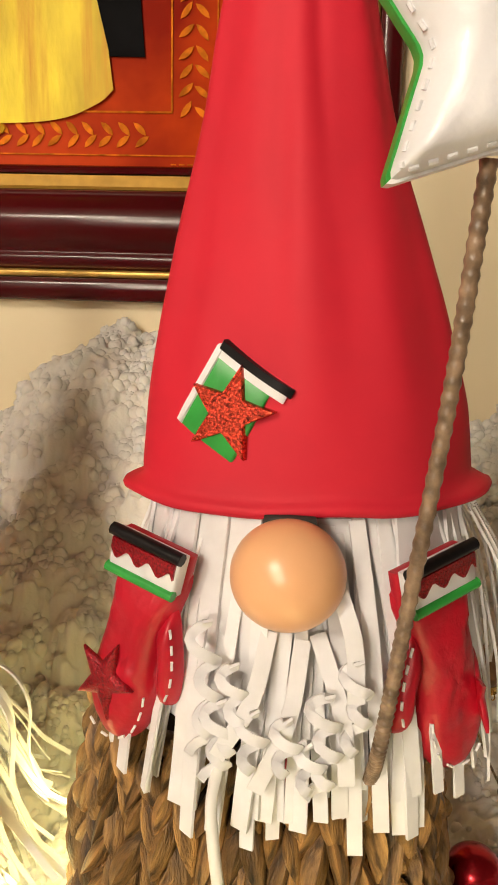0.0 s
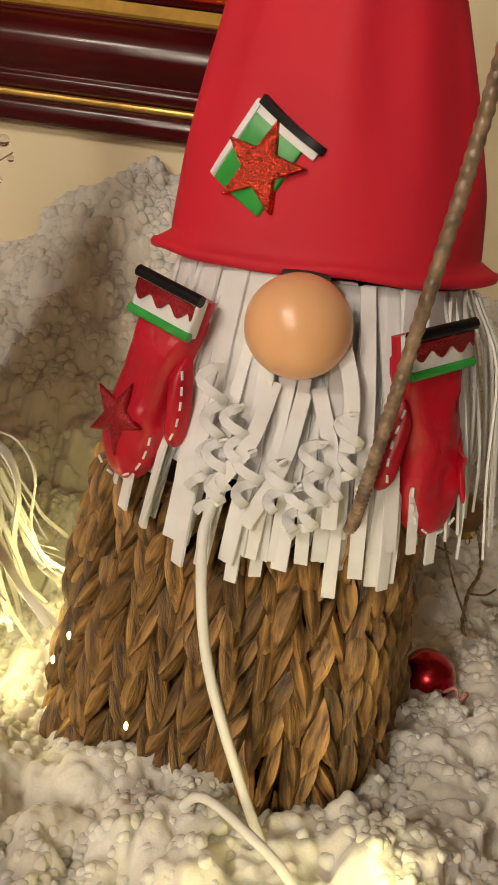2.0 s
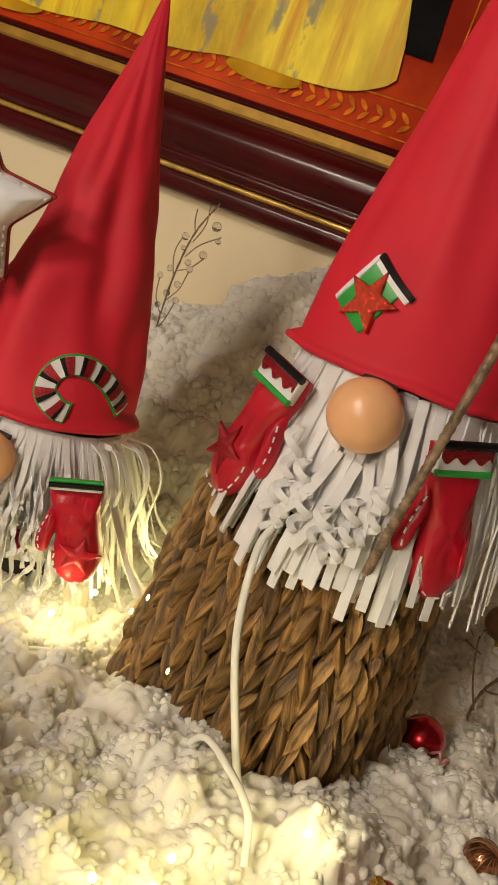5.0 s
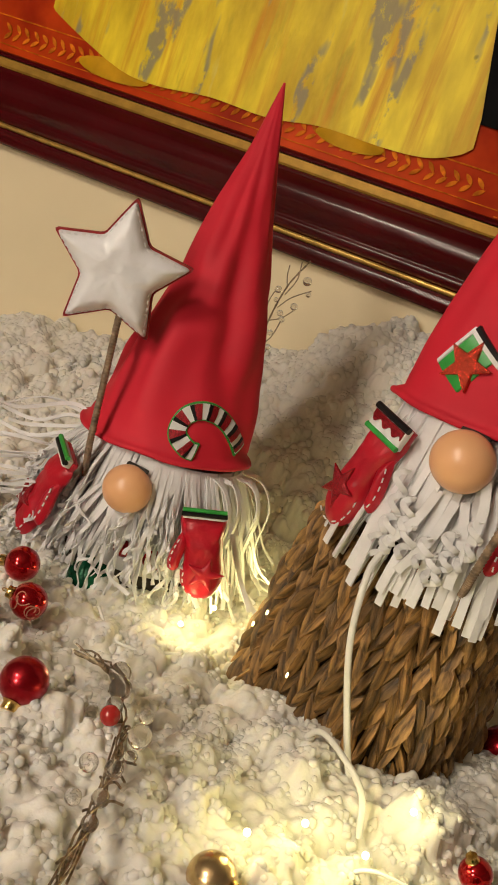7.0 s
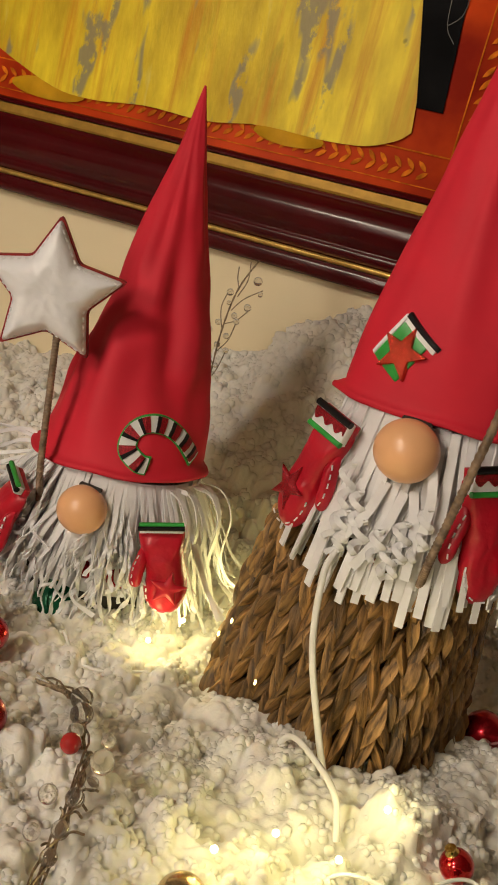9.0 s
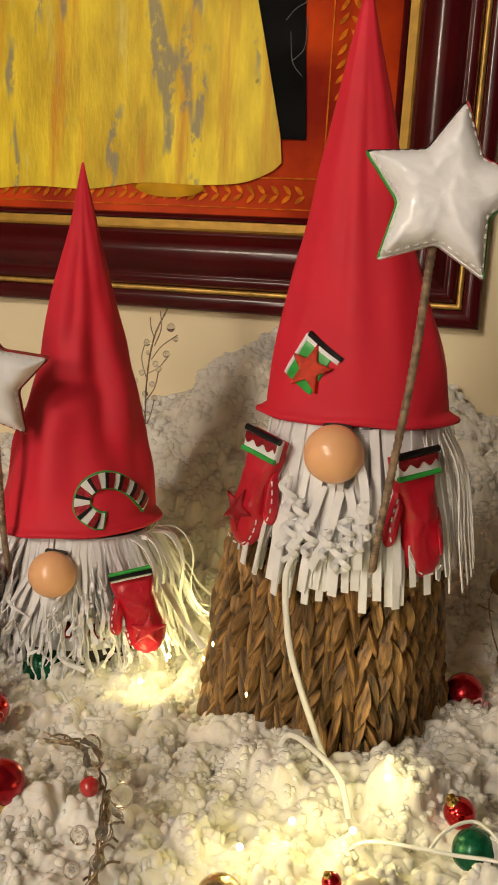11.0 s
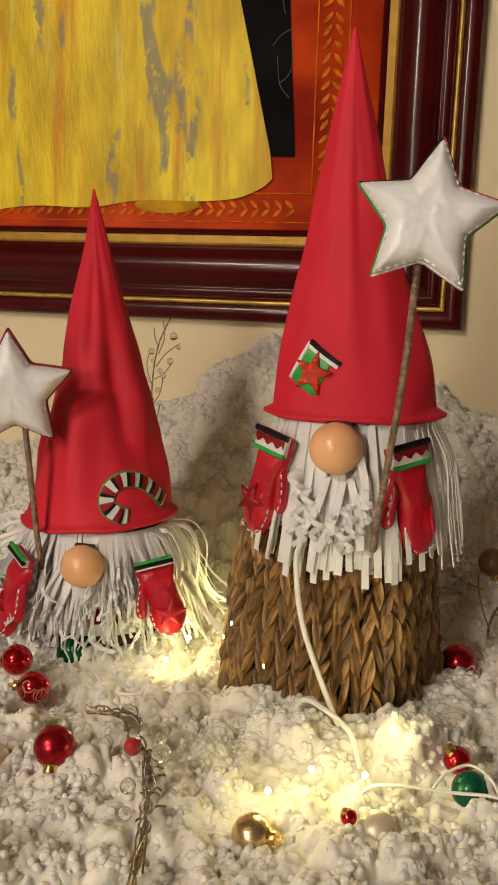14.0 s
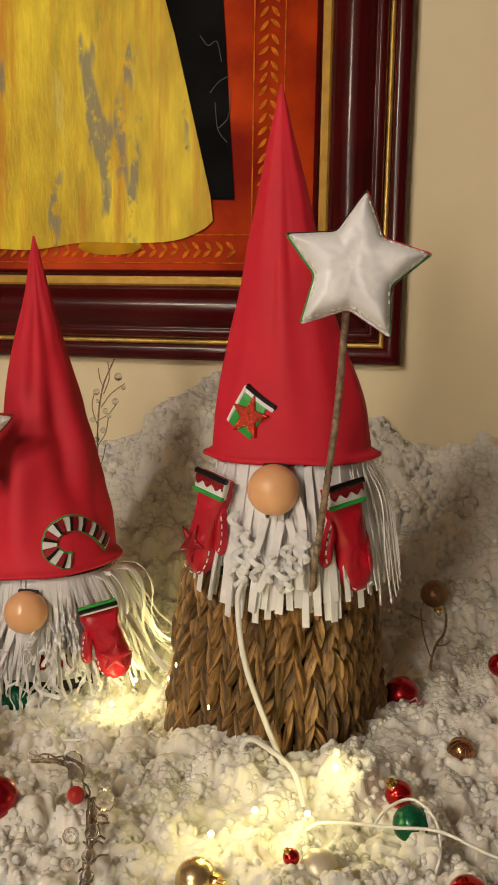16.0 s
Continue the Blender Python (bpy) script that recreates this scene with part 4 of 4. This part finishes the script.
wand(plane_pose((.0650, -.050, .4740), (.99, .12, .03), (-.05, .04, 1)) @ pose(0, 0, 0, 0, 0, -9), .0612,
     [(.0585, -.040, .440), (.0530, -.030, .36), (.0430, -.024, .27), (.0365, -.021, .215), (.0345, -.010, .192)], "white stuffed star wand on a brown stick", [RED_VINYL, GREEN_FOAM, WHITE_VINYL, GREEN_FOAM, BLACK_FOAM])
wand(plane_pose((-.335, .028, .3070), (.90, .44, .0), (0, -.07, 1)) @ pose(0, 0, 0, 0, 0, 3), .0630,
     [(-.3270, .036, .275), (-.3180, .030, .22), (-.3085, .024, .160), (-.3060, .030, .125)], "white stuffed star wand with a red edge", [EDGE_RED])


# ---- baubles, cables and twigs ----
def bauble(at, r, material, label, cap=(0, 0, 1), swirl=False, stripes=False):
    t = thing("bauble", at, label, "bauble", "baubles in the snow")
    part("globe", Acc().add(ball(r, seg=36, ring=22)), material, t)
    d = Vector(cap).normalized()
    m = d.to_track_quat("Z", "Y").to_matrix().to_4x4()
    c = part("cap", Acc().add(tube([(0, 0, r * .93), (0, 0, r * 1.02), (0, 0, r * 1.28), (0, 0, r * 1.30)], lambda u: r * (.34 if u > .3 else .42) * (1 if u < .9 else .6), 12, ), 0, m), CAP_GOLD, t, "gold cap")
    ring = [(r * .16 * math.cos(k), 0, r * 1.42 + r * .16 * math.sin(k)) for k in np.linspace(0, 2 * math.pi, 14)]
    part("ring", Acc().add(tube(ring, r * .03, 6), 0, m), CAP_GOLD, c)
    if swirl:
        for k in range(8):
            ax = pose(0, 0, 0, 55 + 35 * (k % 3), 40 * k, 47 * k)
            pts = [(r * 1.005 * math.sin(.10 + .055 * i) * math.cos(.75 * i), r * 1.005 * math.sin(.10 + .055 * i) * math.sin(.75 * i), r * 1.005 * math.cos(.10 + .055 * i)) for i in range(9)]
            part("swirl", Acc().add(tube(smooth_line(pts, 24), r * .035, 5), 0, ax), SWIRL, t)
    if stripes:
        for k in range(12):
            ax = pose(0, 0, 0, 0, 0, 30 * k)
            pts = [(r * 1.003 * math.sin(u) * math.cos(.5 * u), r * 1.003 * math.sin(u) * math.sin(.5 * u), r * 1.003 * math.cos(u)) for u in np.linspace(.15, 3.0, 22)]
            part("stripe", Acc().add(tube(pts, lambda u: r * .05 * math.sin(math.pi * u) + .0001, 5), 0, m @ ax), BAUBLE_BROWN, t)
    return t


bauble((-.187, -.182, .063), .0162, BAUBLE_RED, "matt red bauble with a gold cap lying in the snow", (.15, -.75, -.75))
bauble((.117, .140, .034), .0185, BAUBLE_RED, "matt red bauble beside the basket", (.1, -.6, -.8))
bauble((-.298, -.040, .056), .0150, BAUBLE_SHINY, "shiny red bauble by the smaller gnome", (-1, -.3, -.2))
bauble((-.263, -.072, .048), .0150, BAUBLE_SHINY, "red bauble with pale glitter swirls", (-1, -.3, .1), swirl=True)
bauble((-.238, -.190, .046), .0150, BAUBLE_PEARL, "pale gold bauble in the snow", (.2, -.8, -.6))
bauble((-.020, -.213, .041), .0150, BAUBLE_GOLD, "gold bauble half sunk in the snow", (.9, -.2, .2))
bauble((.064, -.186, .042), .0150, BAUBLE_PEARL, "pale bauble half sunk in the snow", (.8, -.4, .1))
bauble((.044, -.189, .052), .0062, BAUBLE_SHINY, "tiny shiny red bauble among the fairy lights", (-.4, -.3, .8))
bauble((.168, -.196, .044), .0150, BAUBLE_SHINY, "shiny red bauble at the edge of the snow", (.9, -.2, .3))
bauble((.118, -.076, .044), .0115, BAUBLE_SHINY, "small shiny red bauble in the snow", (-.5, -.2, .8))
bauble((.129, -.114, .042), .0150, BAUBLE_GREEN, "dark green bauble under a white wire", (1, -.2, -.1))
bauble((.174, .024, .036), .0125, BAUBLE_COPPER, "copper bauble with dark stripes", (-.4, .5, -.8), stripes=True)
bauble((.222, .184, .058), .0130, BAUBLE_SHINY, "shiny red bauble further back in the snow", (.2, -.5, -.8))
bauble((-.276, .046, .030), .0220, BAUBLE_GREEN, "dark green glitter bauble under the beard", (0, .3, 1))
bauble((-.226, .056, .072), .0105, BAUBLE_SHINY, "small red bauble under the beard", (0, .3, 1))
bauble((-.256, .052, .072), .0105, BAUBLE_SHINY, "small red bauble under the beard", (0, .3, 1))
bauble((.1515, .300, .096), .0170, BAUBLE_BROWN, "dull brown bauble behind the basket", (.3, -.3, -1))


def cable(name, pts, r, label, n=60):
    a = Acc().add(tube(smooth_line(pts, n), r, 8))
    tagged(new(name, a.data(name, CABLE)), label, "cable")


cable("light_cable", [(-.030, -.012, .195), (-.031, -.026, .178), (-.021, -.038, .129), (.002, -.045, .073), (.020, -.049, .036), (.030, -.053, .012)], .0026, "white cable hanging down the front of the basket")
cable("light_cable", [(-.030, -.034, .030), (-.016, -.046, .061), (.008, -.068, .066), (.031, -.088, .060), (.042, -.098, .036)], .0024, "short white cable end in the snow")
cable("light_cable", [(.040, -.140, .030), (.060, -.137, .048), (.116, -.137, .052), (.150, -.140, .055), (.190, -.155, .050), (.26, -.175, .045)], .0013, "thin white wire across the snow")
cable("light_cable", [(.098, -.128, .042), (.110, -.112, .052), (.129, -.102, .056), (.146, -.122, .054), (.150, -.150, .046), (.144, -.170, .030)], .0013, "thin white wire looped over a bauble")
cable("light_cable", [(-.232, -.010, .040), (-.205, -.030, .034), (-.180, -.030, .034), (-.150, -.005, .036)], .0014, "thin white wire by the smaller gnome")


def twine():
    pts = [(.124 + .010 * math.cos(u) + .006 * u / 6, .116 + .008 * math.sin(u * 1.3), .030 + .008 * math.sin(u) + .004 * math.sin(3 * u)) for u in np.linspace(0, 11, 60)]
    a = Acc().add(tube(pts, .0011, 6, lambda i: 1 + .3 * math.sin(i * 2)))
    tagged(new("twine_loop", a.data("twine_loop", TWIST)), "red and white twine loop beside a bauble", "twine")


twine()


def bead(par, at, r, m):
    part("bead", Acc().add(ball(r, at, 16, 10)), m, par)


def twig(name, at, line, branches, beads, label, r=.0018):
    t = thing(name, at, label, "twig")
    part("stem", Acc().add(tube(smooth_line(line, 60), r, 6, lambda i: 1 + .25 * math.sin(i * 1.7))), TWIG, t)
    for b in branches:
        part("branch", Acc().add(tube(smooth_line(b, 20), r * .6, 5)), TWIG, t)
    for x, y, z, q, m in beads:
        bead(t, (x, y, z), q, m)
    return t


def garland():
    at = Vector((-.12, -.16, .045))
    line = [(-.075, .055, .006), (-.045, .050, .010), (-.022, .030, .010), (0, 0, .008), (.014, -.030, .008), (.025, -.065, .008), (.036, -.105, .008), (.05, -.16, .004)]
    br = []
    rng = random.Random(8)
    pts = smooth_line(line, 26)
    for i, p in enumerate(pts[2:-1]):
        d = Vector((rng.uniform(-.5, .9), rng.uniform(-.6, .5), rng.uniform(.0, .7))) * .016
        br.append([p, p + d * .5 + Vector((0, 0, .003)), p + d])
    br.append([Vector(p) + Vector((.004, .002, .002)) * math.sin(i) for i, p in enumerate(pts[::3])])
    for turn in (0, 2.1, 4.2):
        br.append([Vector(p) + Vector((.0034 * math.cos(i * .9 + turn), 0, .004 + .0034 * math.sin(i * .9 + turn))) for i, p in enumerate(pts)])
    bd = [(-.030, .040, .020, .0080, BEAD), (-.020, .024, .020, .0080, BEAD), (-.014, .008, .018, .0055, BEAD), (-.008, -.008, .020, .0070, BEAD_RED), (.016, -.008, .018, .0080, BEAD), (.008, .014, .018, .0050, BEAD),
          (.020, -.045, .016, .006, BEAD), (.006, -.052, .016, .006, BEAD), (.028, -.072, .016, .0055, BEAD), (.016, -.082, .015, .0050, BEAD), (.034, -.092, .015, .0050, BEAD), (.022, -.030, .018, .0045, BEAD)]
    twig("beaded_garland", at, line, br, bd, "silvery beaded twig garland lying in the snow", .0014)


garland()


def back_sprig():
    at = Vector((-.363, .500, .2085))
    line = [(.003, 0, -.07), (.0, 0, -.02), (.0, 0, .05), (.010, -.004, .11), (.030, -.006, .155)]
    br = [[(.0, 0, .05), (-.008, -.002, .08), (-.004, 0, .105)], [(.006, 0, .08), (.022, -.004, .10), (.046, -.006, .118)], [(.002, 0, .06), (.018, 0, .07), (.034, 0, .09)], [(.010, 0, .11), (.004, 0, .125), (.002, 0, .14)]]
    br += [[(.0, 0, .02), (.014, -.004, .04), (.020, -.006, .066)], [(.0, 0, .0), (-.012, -.004, .02), (-.016, -.004, .046)], [(.010, 0, .10), (.020, -.002, .125), (.018, -.002, .150)], [(.0, 0, -.02), (.010, -.006, .0), (.016, -.008, .024)]]
    bd = [(.036, -.006, .128, .0085, BEAD), (.0, -.004, .104, .0070, BEAD), (.014, -.004, .075, .006, BEAD), (.030, -.004, .090, .007, BEAD), (-.008, 0, .06, .006, BEAD), (-.016, -.004, .048, .0055, BEAD), (.020, -.006, .068, .006, BEAD),
          (.010, -.004, .045, .006, BEAD), (.0, -.004, .03, .006, BEAD), (.044, -.006, .112, .005, BEAD), (.016, -.008, .026, .006, BEAD), (-.006, -.006, .012, .0055, BEAD), (.006, -.006, .002, .005, BEAD), (.002, -.004, .090, .0045, BEAD)]
    twig("beaded_sprig", at, line, br, [(x, y, z, q * .72, m) for x, y, z, q, m in bd], "wire sprig with clear beads standing in the snow", .0013)


back_sprig()


def right_sprig():
    at = Vector((.150, .235, .060))
    line = [(.010, .06, .034), (.016, .045, .016), (.014, .02, .004), (.004, 0, -.006), (-.002, -.03, -.018), (.002, -.05, -.026)]
    br = [[(.0, .07, .03), (-.014, .05, .022), (-.010, .0, .004), (0, -.03, -.014)], [(.004, 0, -.006), (.014, -.01, .0), (.020, -.014, .008)], [(-.008, .03, .012), (-.02, .03, .016), (-.026, .026, .02)]]
    bd = [(.034, -.03, .004, .006, BEAD), (-.018, .05, .024, .006, BEAD), (.0, -.05, -.022, .006, BEAD)]
    twig("beaded_sprig", at, line, br, bd, "dark wire sprig with beads behind the basket", .0016)


right_sprig()


def fairy_lights():
    t = thing("fairy_lights", (0, -.1, .03), "warm white fairy lights half buried in the snow", "fairy lights")
    gm = glow("led_glow", LED, 60)
    glint = glow("led_glint", LED, 5)
    for p in ((-.057, -.026, .078), (-.098, .010, .100), (-.104, .004, .088)):
        keep(part("bulb", Acc().add(ball(.0011, p, 12, 8, (1, 1, 2.2))), glint), t)
    for x, y, z, w in LEDS:
        keep(part("bulb", Acc().add(ball(.0022, (x, y, z - .014), 12, 8)), gm), t)
        lamp = bpy.data.lights.new("led", "POINT")
        lamp.energy, lamp.color, lamp.shadow_soft_size = w, LED, 0.010
        ob = new("led", lamp)
        ob.location = (x, y, z)


fairy_lights()


# ---- basket ----
BASKET = dict(at=(-.010, .091), turn=-17.0, z0=-.005, z1=.186)


def basket_pt(ang, z, out=0.0):
    u = max(0.0, (z - BASKET["z0"]) / (BASKET["z1"] - BASKET["z0"]))
    a, b = .094 - .017 * u ** 1.1 + out, .097 - .018 * u + out
    c, s = math.cos(ang), math.sin(ang)
    x, y = a * math.copysign(abs(s) ** .5, s), -b * math.copysign(abs(c) ** .5, c)
    r = radians(BASKET["turn"])
    return Vector((BASKET["at"][0] + x * math.cos(r) - y * math.sin(r), BASKET["at"][1] + x * math.sin(r) + y * math.cos(r), z))


def basket():
    t = thing("woven_basket", (*BASKET["at"], 0), "tapered brown basket braided from dried leaf strands", "basket")
    angs = np.linspace(0, 2 * math.pi, 64, endpoint=False)
    # filler body behind the weave; its dark colour stands for shade in the gaps
    keep(part("core", Acc().add(grid([[basket_pt(a, z, -.006) for a in angs] for z in (BASKET["z0"], .06, .12, BASKET["z1"] - .008)])), BASKET_SHADE), t)
    keep(part("rim", Acc().add(tube([basket_pt(a, BASKET["z1"] - .004, -.002) for a in np.linspace(0, 2 * math.pi, 65)], .006, 8)), STRAND), t)
    # even steps round the outline
    fine = np.linspace(-math.pi, math.pi, 2001)
    P = [basket_pt(a, .09) for a in fine]
    ln = np.concatenate([[0], np.cumsum([(q - p).length for p, q in zip(P, P[1:])])])
    NB = 33
    cols = np.interp(np.linspace(0, ln[-1], NB, endpoint=False), ln, fine)
    rng = random.Random(4)
    shapes = []
    for k in range(4):
        rows = []
        L, W, Tk = .036 + .004 * k, .0098 + .0013 * (k % 3), .0125
        for i in range(8):
            u = i / 7
            s = math.sin(math.pi * (.04 + .92 * u)) ** 1.0
            bendx = (.0018 if k % 2 else -.0012) * math.sin(math.pi * u)
            fold = .35 if k % 2 else -.2
            rows.append([(bendx + W / 2 * s * (math.cos(a) + fold * max(0, math.sin(a)) ** 4), L * (u - .5), Tk / 2 * s * math.sin(a) * (1.25 if abs(math.sin(a)) > .9 else .8) + .0015 * math.sin(math.pi * u))
                         for a in np.linspace(math.pi / 2, 2.5 * math.pi, 7, endpoint=False)])
        shapes.append(grid(rows))
    meshes = [Acc().add(s).data("strand", STRAND) for s in shapes]
    rest = Acc()
    made = 0
    for a in cols:
        zz = BASKET["z0"] + .004 + rng.uniform(0, .012)
        while zz < BASKET["z1"] - .006:
            for side in (-1, 1):
                z = zz + (.0100 if side > 0 else 0) + rng.uniform(-.002, .002)
                p = basket_pt(a, z, .0005 + rng.uniform(-.0030, .0030))
                tang = (basket_pt(a + .05, z) - basket_pt(a - .05, z)).normalized()
                up = (basket_pt(a, z + .01) - basket_pt(a, z - .01)).normalized()
                m = plane_pose(p + tang * side * .0046, tang, up) @ pose(0, 0, 0, -11 + rng.uniform(-9, 6), side * 16 + rng.uniform(-10, 10), -side * (17 + rng.uniform(-11, 12)))
                k = rng.randrange(4)
                m = m @ Matrix.Diagonal((rng.uniform(.85, 1.2), rng.uniform(.85, 1.1), 1, 1))
                if -.95 < a < 1.05 and made < 300 and z > .02:
                    ob = new("strand", meshes[k])
                    ob.parent = t
                    ob.matrix_parent_inverse = Matrix.Translation(t.location).inverted()
                    ob.matrix_basis = m
                    made += 1
                else:
                    rest.add(shapes[k], 0, m)
            zz += .0205
    ob = keep(part("strand_rest", rest, STRAND_J), t)
    tagged(ob, "braided strands round the sides", kind="stuff")


basket()
